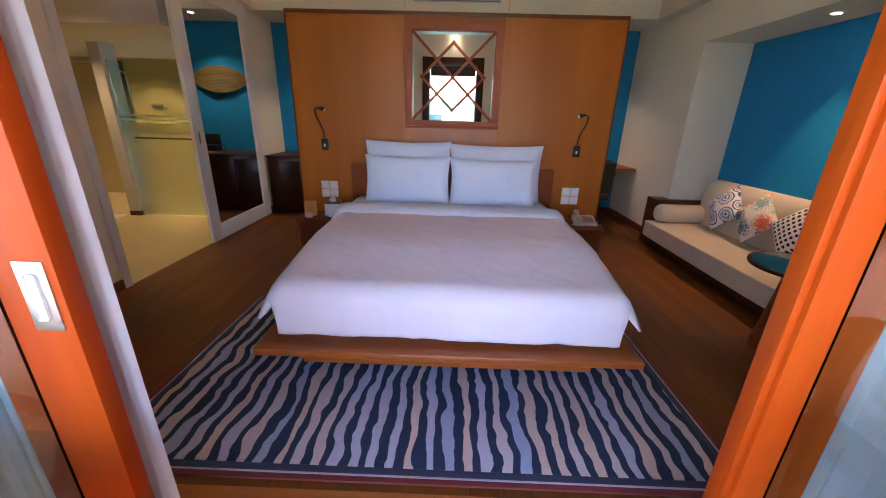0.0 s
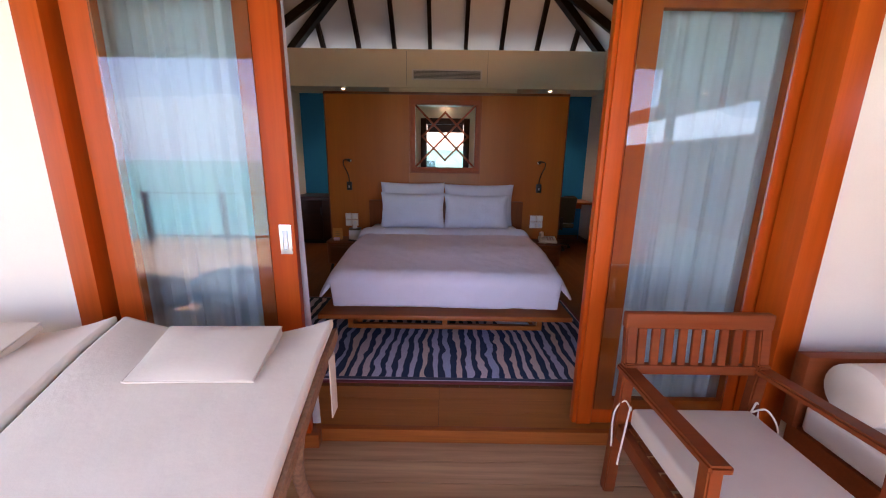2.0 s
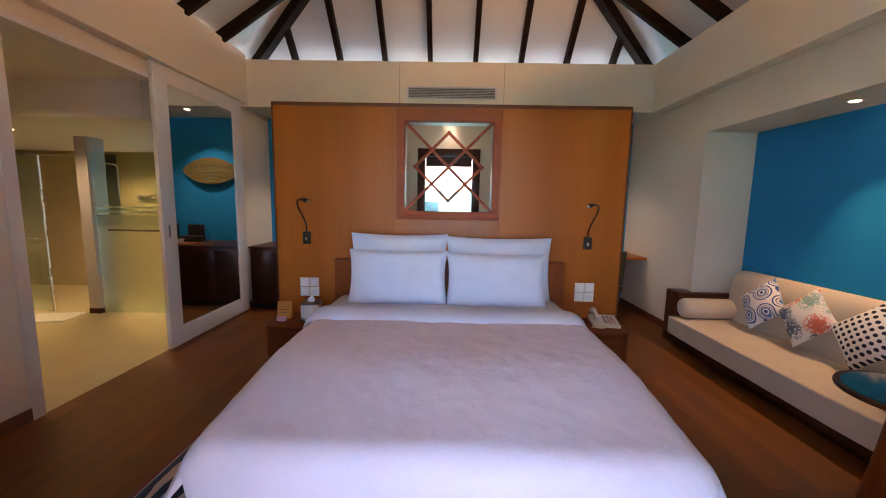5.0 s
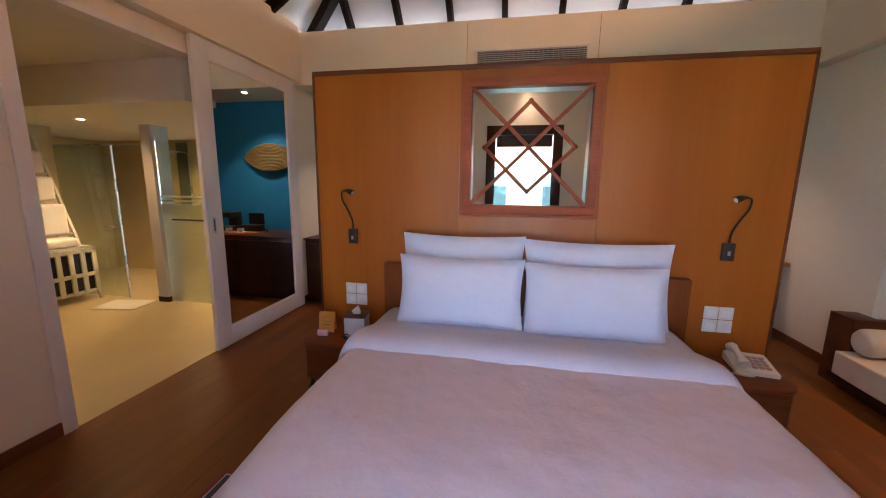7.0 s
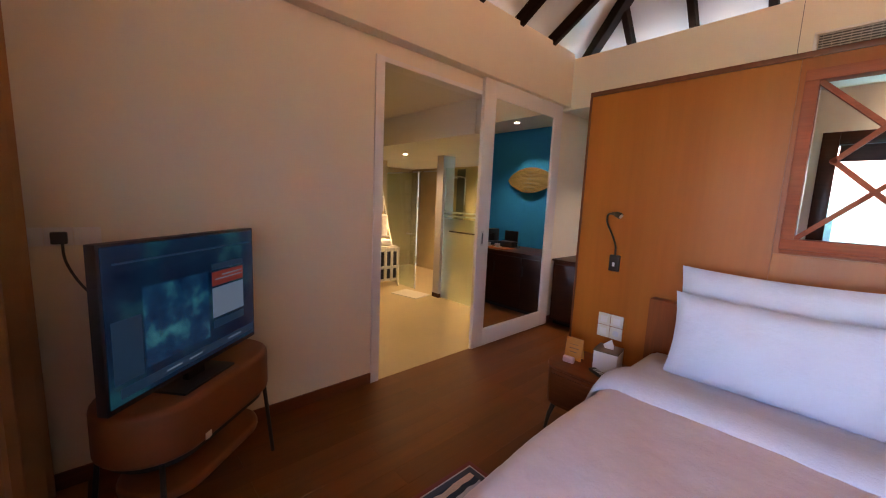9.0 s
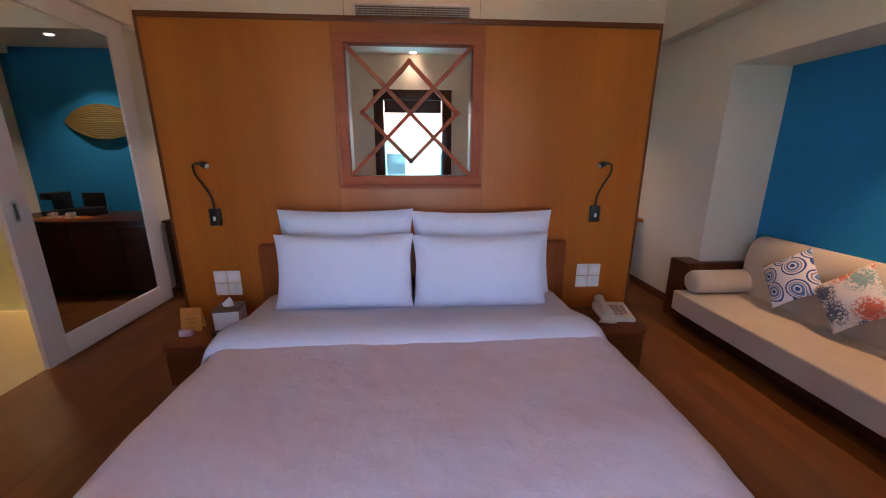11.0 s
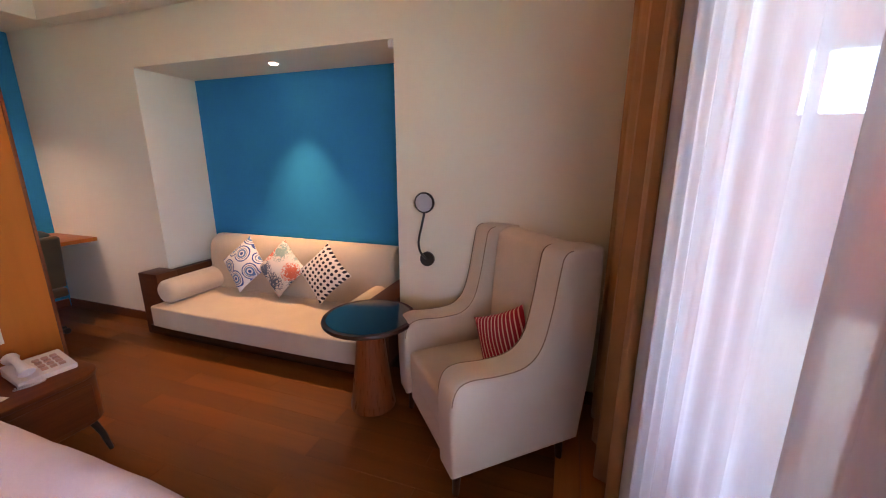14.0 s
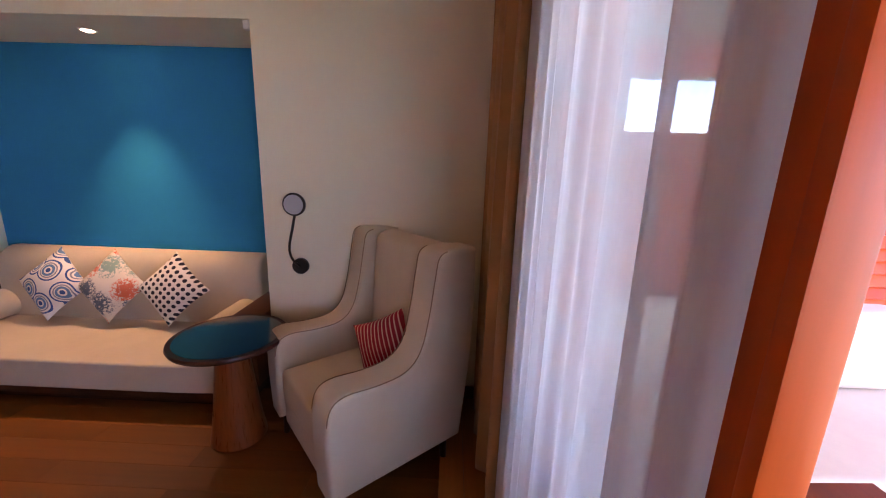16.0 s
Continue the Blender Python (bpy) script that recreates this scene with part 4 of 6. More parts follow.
def reading_lamp(x, side):
    """A gooseneck lamp on the headboard wall; side: which way the neck bows out."""
    t = thing("reading_lamp", "black gooseneck reading lamp fixed on the headboard wall", "wall lamp", (x, HY, 1.20), group="reading lamps")
    part("base", boxes((-0.035, 0.035, -0.028, -0.001, -0.055, 0.06), bevel=0.006), M["metal_dark"], t)
    part("switch", boxes((-0.008, 0.008, -0.033, -0.028, -0.02, 0.008), bevel=0.002), M["vent"], t)
    part("neck", tube(smooth_path([(0, -0.015, 0.06), (0.004 * side, -0.02, 0.13), (0.025 * side, -0.05, 0.21), (0.050 * side, -0.08, 0.285), (0.042 * side, -0.10, 0.34), (0.002 * side, -0.12, 0.352)], 6), 0.0065, 9), M["metal_dark"], t)
    part("head", tube([(0.005 * side, -0.12, 0.352), (-0.02 * side, -0.126, 0.350), (-0.025 * side, -0.127, 0.349), (-0.055 * side, -0.134, 0.338), (-0.059 * side, -0.135, 0.336)], 0.02, 14, [0.010, 0.014, 0.019, 0.021, 0.019]), M["metal_dark"], t)
    part("lens", tube([(-0.058 * side, -0.135, 0.3365), (-0.0615 * side, -0.136, 0.335)], 0.015, 14), M["white"], t, "pale lamp lens")


reading_lamp(-1.105, -1)
reading_lamp(1.474, 1)


def socket_group(x, z):
    t = thing("socket_plates", "four square ivory switch and socket plates on the headboard wall", "switch plate", (x, HY, z), group="bedside plates")
    for i, j in ((0, 0), (1, 0), (0, 1), (1, 1)):
        cx, cz = -0.045 + 0.09 * i, -0.045 + 0.09 * j
        p = part("plate", boxes((cx - 0.043, cx + 0.043, -0.011, -0.001, cz - 0.043, cz + 0.043), bevel=0.004), M["plastic"], t)
        if (i, j) == (1, 0):
            part("socket", shift(lathe([(0.022, 0), (0.022, 0.002), (0.018, 0.002)], 20), Matrix.Translation((cx, -0.011, cz)) @ pose(0, 0, 0, 90, 0, 0)), M["vent"], p)
        else:
            part("rocker", boxes((cx - 0.024, cx + 0.024, -0.0145, -0.011, cz - 0.024, cz + 0.024), bevel=0.0015), M["white"], p)


socket_group(-1.093, 0.739)
socket_group(1.476, 0.742)

# ---- air vent in the bulkhead, downlights ----
vent = thing("air_vent", "grey slatted air-conditioning vent in the bulkhead", "vent", (0.205, BULK_Y, 2.985))
part("backing", boxes((-0.57, 0.57, -0.004, -0.001, -0.075, 0.075)), M["vent_dark"], vent)
part("frame", boxes((-0.6, 0.6, -0.02, -0.004, 0.068, 0.088), (-0.6, 0.6, -0.02, -0.004, -0.088, -0.068), (-0.6, -0.575, -0.02, -0.004, -0.068, 0.068), (0.575, 0.6, -0.02, -0.004, -0.068, 0.068), bevel=0.002), M["white"], vent)
for x in (-0.69, 0.69):
    part("panel_seam", boxes((x - 0.002, x + 0.002, -0.0015, 0.0, -0.18, 0.37)), M["vent_dark"], vent, "thin seam of the access panel")
for k in range(7):
    z = -0.06 + 0.02 * k
    part("slat", bar_between((-0.575, -0.014, z), (0.575, -0.014, z), 0.012, 0.004, up=(0, -0.6, 0.8)), M["vent"], vent)
for k in range(22):
    x = -0.546 + 0.052 * k
    part("fin", boxes((x - 0.0015, x + 0.0015, -0.0075, -0.0045, -0.068, 0.068)), M["vent"], vent)


def downlight(x, y, z, tone=None):
    t = thing("downlight", "small round recessed downlight, lit", "downlight", (x, y, z), group="downlights")
    part("ring", lathe([(0.036, -0.008), (0.048, -0.006), (0.05, -0.0005), (0.036, -0.0005)], 24), M["white"], t)
    part("bulb", lathe([(0.030, -0.010), (0.034, -0.007), (0.034, -0.001)], 20), M["lamp_on"], t, "glowing lamp face")


for x in (-1.65, 2.05):
    downlight(x, 6.82, SOFFIT + 0.02)
downlight(0.2, 6.85, SOFFIT - 0.075)
downlight(3.248, 4.43, NICHE_TOP)
downlight(-4.85, 5.75, 2.30)
detector = thing("wall_sensor", "small white sensor in the niche corner", "sensor", (3.03, NICHE_0 + 0.03, NICHE_TOP))
part("body", boxes((-0.018, 0.018, -0.018, 0.018, -0.05, -0.001), bevel=0.005), M["white"], detector)

# ---- sliding mirror door ----
mdoor = thing("mirror_door", "white framed sliding door with a full mirror, pushed open", "sliding door", (WEST + 0.045, 0, 0.02))
MY0, MY1, MT = 5.02, 6.48, 2.86
part("stile", boxes((-0.02, 0.02, MY0, MY0 + 0.17, 0, MT), bevel=0.004), M["white"], mdoor)
part("stile", boxes((-0.02, 0.02, MY1 - 0.17, MY1, 0, MT), bevel=0.004), M["white"], mdoor)
part("rail", boxes((-0.02, 0.02, MY0 + 0.17, MY1 - 0.17, 0, 0.18), bevel=0.004), M["white"], mdoor)
part("rail", boxes((-0.02, 0.02, MY0 + 0.17, MY1 - 0.17, MT - 0.22, MT), bevel=0.004), M["white"], mdoor)
part("mirror", boxes((-0.006, 0.006, MY0 + 0.17, MY1 - 0.17, 0.18, MT - 0.22)), M["mirror"], mdoor, "clear mirror glass")
part("bead", boxes((0.006, 0.016, MY0 + 0.17, MY0 + 0.182, 0.18, MT - 0.22), (0.006, 0.016, MY1 - 0.182, MY1 - 0.17, 0.18, MT - 0.22), (0.006, 0.016, MY0 + 0.182, MY1 - 0.182, 0.18, 0.192), (0.006, 0.016, MY0 + 0.182, MY1 - 0.182, MT - 0.232, MT - 0.22)), M["white"], mdoor)
h = part("handle", boxes((0.018, 0.023, MY0 + 0.055, MY0 + 0.095, 1.12, 1.27), bevel=0.002), M["steel"], mdoor, "steel recessed pull")
part("recess", boxes((0.0225, 0.0245, MY0 + 0.067, MY0 + 0.083, 1.14, 1.25)), M["vent_dark"], h)


# ---- sofa niche ----
def radial_print(name, back, inks, scale, jitter, rings):
    """Printed cotton: rings, dots or sprays round scattered centres."""
    m, nt, b = base_material(name, 0.9)
    v = coords(nt)
    vo = nt.nodes.new("ShaderNodeTexVoronoi")
    vo.voronoi_dimensions = "2D"
    vo.inputs["Scale"].default_value, vo.inputs["Randomness"].default_value = scale, jitter
    nt.links.new(v, vo.inputs["Vector"])
    d = vo.outputs["Distance"]
    if rings == "dots":
        mask = ramp(nt, d, [(0.0, (1, 1, 1)), (0.31, (0, 0, 0))], True)
        x = _mix(nt)
        nt.links.new(mask, x.inputs[0])
        x.inputs[6].default_value, x.inputs[7].default_value = (*back, 1), (*inks[0], 1)
    elif rings == "rings":
        col = ramp(nt, d, [(0.0, inks[0]), (0.10, back), (0.17, inks[1]), (0.27, back), (0.31, inks[2]), (0.36, back), (0.43, inks[0]), (0.50, back)], True)
        x = _mix(nt)
        x.inputs[0].default_value = 0.0
        nt.links.new(col, x.inputs[6])
    else:
        n = noise_node(nt, v, 26, 5, 0.7)
        col = ramp(nt, vo.outputs["Color"], [(0.0, inks[0]), (0.4, inks[1]), (0.62, inks[2])], True)
        edge = math_node(nt, "ADD", math_node(nt, "MULTIPLY", d, 0.62), math_node(nt, "MULTIPLY", math_node(nt, "ABSOLUTE", math_node(nt, "SUBTRACT", n, 0.5)), 2.6))
        mask = ramp(nt, edge, [(0.0, (1, 1, 1)), (0.36, (0, 0, 0))], True)
        x = _mix(nt)
        nt.links.new(mask, x.inputs[0])
        x.inputs[6].default_value = (*back, 1)
        nt.links.new(col, x.inputs[7])
    nt.links.new(x.outputs[2], b.inputs["Base Color"])
    bump_to(nt, b, noise_node(nt, v, 500, 2), 0.2, 0.001)
    return m


def striped(name, a, bcol, pitch, share, axis=0):
    m, nt, b = base_material(name, 0.9)
    v = coords(nt)
    s = split_xyz(nt, v)[axis]
    f = math_node(nt, "FRACT", math_node(nt, "MULTIPLY", s, 1 / pitch))
    col = ramp(nt, f, [(0.0, a), (share, bcol)], True)
    g = ramp(nt, noise_node(nt, v, 400, 2), [(0.3, (0.85,) * 3), (0.7, (1, 1, 1))])
    x = _mix(nt, "MULTIPLY")
    x.inputs[0].default_value = 1.0
    nt.links.new(col, x.inputs[6]), nt.links.new(g, x.inputs[7])
    nt.links.new(x.outputs[2], b.inputs["Base Color"])
    return m


M["mandala"] = radial_print("blue_ring_print", (0.72, 0.70, 0.68), [(0.03, 0.09, 0.28), (0.10, 0.22, 0.42), (0.22, 0.24, 0.32)], 6.5, 0.6, "rings")
M["coral"] = radial_print("coral_print", (0.72, 0.68, 0.60), [(0.72, 0.16, 0.08), (0.10, 0.14, 0.20), (0.24, 0.40, 0.36)], 6.0, 0.8, "spray")
M["dots"] = radial_print("black_dot_print", (0.74, 0.70, 0.64), [(0.012, 0.014, 0.03)], 23.0, 0.0, "dots")
M["redstripe"] = striped("red_stripe_cotton", (0.34, 0.012, 0.022), (0.68, 0.44, 0.34), 0.024, 0.72)

sofa = thing("sofa", "beige day sofa on a dark wood frame built into the niche", "sofa", (0, 0, 0))
SX0, SY0, SY1 = 2.70, 3.30, 5.62
part("plinth", boxes((SX0 + 0.10, NICHE_X - 0.02, SY0 + 0.03, SY1 - 0.03, 0.0, 0.085)), M["dark"], sofa, "dark recessed plinth")
part("frame", boxes((SX0 + 0.015, NICHE_X - 0.01, SY0 + 0.01, SY1 - 0.005, 0.085, 0.145), bevel=0.006), M["dark"], sofa, "dark wood base frame")
part("arm", boxes((SX0 + 0.10, 2.996, 5.56, 5.80, 0.0, 0.595), (2.997, NICHE_X - 0.006, 5.56, SY1 + 0.012, 0.145, 0.595), bevel=0.008), M["sofawood"], sofa, "dark brown wood box arm")
part("arm", boxes((SX0 + 0.10, NICHE_X - 0.006, NICHE_0 + 0.006, SY0 + 0.14, 0.145, 0.595), bevel=0.008), M["sofawood"], sofa, "dark brown wood box arm")


def seat_cushion():
    bm = boxes((SX0, NICHE_X - 0.16, SY0 + 0.15, 5.555, 0.147, 0.335))
    bmesh.ops.subdivide_edges(bm, edges=bm.edges[:], cuts=14, use_grid_fill=True)
    for v in bm.verts:
        u, w = (v.co.x - SX0) / (NICHE_X - 0.16 - SX0), (v.co.y - SY0 - 0.15) / (5.555 - SY0 - 0.15)
        if v.co.z > 0.3:
            v.co.z += 0.02 * (1 - (2 * u - 1) ** 4) * (1 - (2 * w - 1) ** 6) + 0.004 * noise.noise(v.co * 3)
        if v.co.x < SX0 + 0.01:
            v.co.x -= 0.015 * (1 - (2 * w - 1) ** 6)
    return bm


def round_edges(ob, width, segments=3):
    md = ob.modifiers.new("round", "BEVEL")
    md.width, md.segments, md.limit_method, md.angle_limit = width, segments, "ANGLE", radians(50)
    return ob


round_edges(part("seat", seat_cushion(), M["sofa"], sofa), 0.03, 4)
back_profile = [(3.29, 0.30), (3.27, 0.58), (3.285, 0.77), (3.35, 0.865), (3.44, 0.882), (3.515, 0.84), (3.545, 0.70), (3.545, 0.30)]
part("backrest", shift(prism([(p.x, p.y) for p in smooth_path([(a, b, 0) for a, b in back_profile], 4)], 2.02, 0.03, 4, axis="y"), Matrix.Translation((0, 4.46, 0))), M["sofa"], sofa)


def bolster(x0, x1, y, z, r, ob=None):
    L = x1 - x0
    pr = [(0.004, 0.0), (r * 0.55, 0.0), (r * 0.85, 0.012), (r * 0.98, 0.035), (r, 0.07), (r * 1.01, L / 2), (r, L - 0.07), (r * 0.98, L - 0.035), (r * 0.85, L - 0.012), (r * 0.55, L), (0.004, L)]
    return solid("bolster_cushion", shift(lathe(pr, 28), pose(0, 0, 0, 0, 90, 0)), M["sofa"], "round beige bolster cushion along the sofa arm", "bolster", (x0, y, z), group="sofa bolsters")


bolster(2.76, 3.36, 5.44, 0.455, 0.108)
bolster(2.84, 3.36, 3.56, 0.455, 0.108)


def sofa_cushion(y, z, size, material, label, seed, spin, x=3.20):
    ob = solid("cushion", pillow_mesh(size, size, 0.15, seed, 22, 22, 0.10), material, label, "cushion", group="sofa cushions")
    ob.matrix_world = Matrix.Translation((x, y, z)) @ pose(0, 0, 0, 0, 0, -90) @ pose(0, 0, 0, 72, 0, 0) @ pose(0, 0, 0, 0, 0, spin)
    return ob


sofa_cushion(4.945, 0.65, 0.39, M["mandala"], "white cushion printed with blue ring ornaments", 11, 42)
sofa_cushion(4.515, 0.65, 0.39, M["coral"], "white cushion printed with red and green corals", 12, 47)
sofa_cushion(4.06, 0.645, 0.39, M["dots"], "white cushion with black dots standing on its corner", 13, 45)

# ---- round table ----
M["tablewood"] = wood("table_foot_wood", (0.19, 0.042, 0.009), (0.29, 0.070, 0.015), "z", 0.3, 0.3, 18)
table = thing("side_table", "round side table, dark glossy top on a conical wooden foot", "side table", (2.54, 3.238, 0))
table.scale = (1.02, 1.02, 1.055)
part("foot", lathe([(0.135, 0.0), (0.145, 0.006), (0.145, 0.02), (0.13, 0.10), (0.105, 0.30), (0.085, 0.50), (0.08, 0.572)], 44), M["tablewood"], table)
part("rim", lathe([(0.255, 0.574), (0.287, 0.580), (0.292, 0.592), (0.288, 0.603), (0.262, 0.603)], 56), M["dark"], table, "dark brown wooden rim")
part("top", lathe([(0.20, 0.600), (0.263, 0.601), (0.263, 0.6045), (0.258, 0.605)], 56), M["navy"], table, "dark blue-black glossy inlay")

# ---- armchair ----
arm = thing("armchair", "taupe upholstered wing armchair with piped seams", "armchair", (2.525, 2.505, 0), 41)
arm.scale = (1.25, 1.03, 1.10)
W, D = 0.70, 0.78
side_profile = smooth_path([(0.36, 0.148, 0), (0.37, 0.42, 0), (0.355, 0.555, 0), (0.29, 0.60, 0), (0.14, 0.592, 0), (0.0, 0.604, 0), (-0.083, 0.676, 0), (-0.128, 0.825, 0), (-0.158, 0.99, 0), (-0.180, 1.072, 0), (-0.245, 1.094, 0), (-0.375, 1.088, 0), (-0.405, 1.04, 0), (-0.40, 0.6, 0), (-0.345, 0.148, 0)], 4)
prof2 = [(p.x, p.y) for p in side_profile]
for sx in (-1, 1):
    part("side", shift(prism(prof2, 0.14, 0.022, 3, axis="x"), Matrix.Translation((sx * (W / 2 - 0.07), 0, 0))), M["armchair"], arm)
    for off in (-0.063, 0.063):
        part("piping", tube([(sx * (W / 2 - 0.07) + off, p.x * 0.99, p.y - 0.004) for p in side_profile[6:40]], 0.0026, 6), M["piping"], arm, "thin brown piping")
part("seat", boxes((-W / 2 + 0.142, W / 2 - 0.142, -0.25, 0.345, 0.26, 0.43), bevel=0.035, segments=4), M["armchair"], arm)
part("front", boxes((-W / 2 + 0.142, W / 2 - 0.142, -0.25, 0.335, 0.13, 0.258), bevel=0.012), M["armchair"], arm)
part("backrest", shift(prism([(p.x, p.y) for p in smooth_path([(-0.19, 0.40, 0), (-0.200, 0.70, 0), (-0.225, 1.0, 0), (-0.255, 1.070, 0), (-0.36, 1.084, 0), (-0.398, 1.0, 0), (-0.385, 0.6, 0), (-0.34, 0.20, 0), (-0.2, 0.20, 0)], 4)], W - 0.284, 0.02, 3, axis="x"), Matrix.Identity(4)), M["armchair"], arm)
for sx in (-1, 1):
    for y in (-0.29, 0.30):
        part("leg", tube([(sx * 0.28, y, 0.17), (sx * 0.285, y * 1.03, 0.0)], 0.02, 10, [0.024, 0.016]), M["dark"], arm, "short dark wooden leg")
red = solid("cushion", pillow_mesh(0.335, 0.335, 0.12, 21, 22, 20, 0.09), M["redstripe"], "red and cream striped cushion leaning in the armchair", "cushion")
red.matrix_world = pose(2.511, 2.457, 0, 0, 0, 41) @ pose(-0.055, -0.06, 0.62, 72, 6, 204) @ pose(0, 0, 0, 0, 0, 34)

# ---- wall lamp over the armchair ----
wl = thing("reading_lamp", "black gooseneck lamp with a round grey head on the wall", "wall lamp", (EAST, 3.01, 0.92))
part("base", shift(lathe([(0.05, 0.0), (0.052, 0.004), (0.052, 0.028), (0.046, 0.034)], 28), pose(-0.001, 0, 0, 0, -90, 0)), M["metal_dark"], wl)
part("neck", tube(smooth_path([(-0.03, 0.0, 0.0), (-0.07, 0.03, 0.06), (-0.09, 0.035, 0.14), (-0.10, 0.005, 0.26), (-0.10, -0.015, 0.35)], 7), 0.008, 9), M["metal_dark"], wl)
hd = part("head", shift(lathe([(0.05, 0.0), (0.068, 0.004), (0.07, 0.02), (0.064, 0.026)], 32), pose(-0.10, -0.02, 0.41, 0, -90, 0)), M["metal_dark"], wl, "round dark lamp head")
part("lens", shift(lathe([(0.05, 0.024), (0.059, 0.026), (0.058, 0.029)], 32), pose(-0.10, -0.02, 0.41, 0, -90, 0)), M["lens"], hd, "pale grey diffuser")


# ---- curtains ----
def curtain_mesh(x0, x1, y, z0, z1, waves, amp, seed, pinch=0.0, n=14, blow=0.0, slope=0.0):
    """A hanging cloth with folds; pinch: how much the x-range closes at the foot."""
    bm = bmesh.new()
    rng = random.Random(seed)
    ph = [rng.uniform(0, 6.28) for _ in range(4)]
    nx, rows = int(waves * n), []
    for j in range(15):
        t = j / 14
        z = z1 + (z0 - z1) * t
        row = []
        for i in range(nx + 1):
            u = i / nx
            a = u * waves * 2 * math.pi
            k = amp * (0.75 + 0.35 * math.sin(3 * u * 6.28 + ph[0]) + 0.25 * t)
            dy = k * math.sin(a + 0.5 * math.sin(u * 9 + ph[1]) + 0.35 * t * math.sin(u * 13 + ph[2])) + 0.3 * k * math.sin(2.3 * a + ph[3])
            x = x0 + (x1 - x0) * u + 0.012 * math.sin(a * 0.5 + t * 2 + ph[2]) * t
            x = x + pinch * t * (0.5 - u)
            s = max(0.0, (u - 0.55) / 0.45)
            s = s * s * (3 - 2 * s) * t
            row.append(bm.verts.new((x + blow * s, y + slope * u + dy * (1 - 0.4 * s) - 0.33 * blow * s, z)))
        rows.append(row)
    for a, b in zip(rows, rows[1:]):
        for i in range(nx):
            bm.faces.new((a[i], a[i + 1], b[i + 1], b[i]))
    return bm


def curtain(name, label, mat, *a, thick=0.0, **k):
    ob = solid(name, curtain_mesh(*a, **k), mat, label, "curtain")
    if thick:
        s = ob.modifiers.new("thickness", "SOLIDIFY")
        s.thickness = thick
    return ob


CZ = 2.72
curtain("sheer_curtain", "white sheer curtain gathered beside the open door", M["sheer"], -1.75, -0.568, 1.785, 0.015, CZ, 13, 0.017, 2, blow=0.06, slope=-0.105)
curtain("sheer_curtain", "white sheer curtain hanging before the fixed glass", M["sheer"], 1.018, 2.07, 1.776, 0.015, CZ, 9, 0.016, 5, slope=0.022)
curtain("drape", "heavy brown drape gathered in the corner", M["drape"], 2.08, 2.95, 1.785, 0.015, CZ, 7, 0.038, 7, thick=0.006, slope=0.035)
curtain("drape", "heavy brown drape gathered in the corner by the television", M["drape"], -2.58, -1.56, 1.885, 0.015, CZ, 8, 0.046, 9, thick=0.006, slope=-0.05)
rail = thing("curtain_rail", "white curtain rail above the terrace doors", "curtain rail", (0.18, 1.87, CZ + 0.01))
part("track", boxes((-2.8, 2.8, -0.07, 0.07, 0.0, 0.05)), M["white"], rail)

# ---- television ----
tvs = thing("tv_stand", "rounded brown leather television stand on thin black legs", "tv stand", (-2.15, 2.485, 0), 131)
M["tan"] = plain("tan_leather", (0.19, 0.060, 0.016), 0.42, var=0.12, scale=8, fine=160, bump=0.3)
part("body", shift(prism(d_outline(0.86, 0.44, 0.21, 10), 0.24, 0.03, 4, axis="z"), Matrix.Translation((0, 0, 0.58))), M["tan"], tvs)
part("shelf", shift(prism(d_outline(0.70, 0.38, 0.18, 10), 0.05, 0.02, 3, axis="z"), Matrix.Translation((0, 0, 0.27))), M["tan"], tvs)
part("underside", shift(prism(d_outline(0.78, 0.38, 0.18, 10), 0.03, 0.0, axis="z"), Matrix.Translation((0, 0, 0.445))), M["black"], tvs)
for sx in (-1, 1):
    for sy in (-1, 1):
        part("leg", tube([(sx * 0.35, sy * 0.15, 0.46), (sx * 0.385, sy * 0.18, 0.0)], 0.011, 9), M["black"], tvs, "thin black metal leg")


def screen_material(name, scale, glow):
    """A lit screen: deep blue water with a pale drift."""
    m, nt, b = base_material(name, 0.15)
    v = coords(nt)
    n = noise_node(nt, v, scale, 5, 0.6)
    c = ramp(nt, n, [(0.30, (0.0, 0.010, 0.05)), (0.50, (0.0, 0.06, 0.14)), (0.62, (0.002, 0.20, 0.26)), (0.78, (0.06, 0.42, 0.46))])
    nt.links.new(c, b.inputs["Emission Color"])
    b.inputs["Emission Strength"].default_value = glow
    b.inputs["Base Color"].default_value = (0.01, 0.01, 0.012, 1)
    return m


M["screen"] = screen_material("tv_picture", 3.0, 0.016)
M["ui_water"] = screen_material("tv_water", 9.0, 0.034)
M["ui_red"] = glowing("screen_red", (0.11, 0.02, 0.015), 0.05)
M["ui_pale"] = glowing("screen_pale", (0.07, 0.14, 0.20), 0.05)
M["ui_dark"] = glowing("screen_dark", (0.003, 0.03, 0.06), 0.04)
tv = thing("television", "flat television showing a blue underwater picture", "television", (-2.035, 2.475, 0.702), -48.5)
TW, TH = 0.43, 0.63
part("casing", boxes((-TW, TW, -0.02, 0.025, 0.055, 0.055 + TH), bevel=0.006), M["black"], tv)
scr = part("screen", boxes((-TW + 0.012, TW - 0.012, 0.0255, 0.028, 0.08, 0.055 + TH - 0.012)), M["screen"], tv)
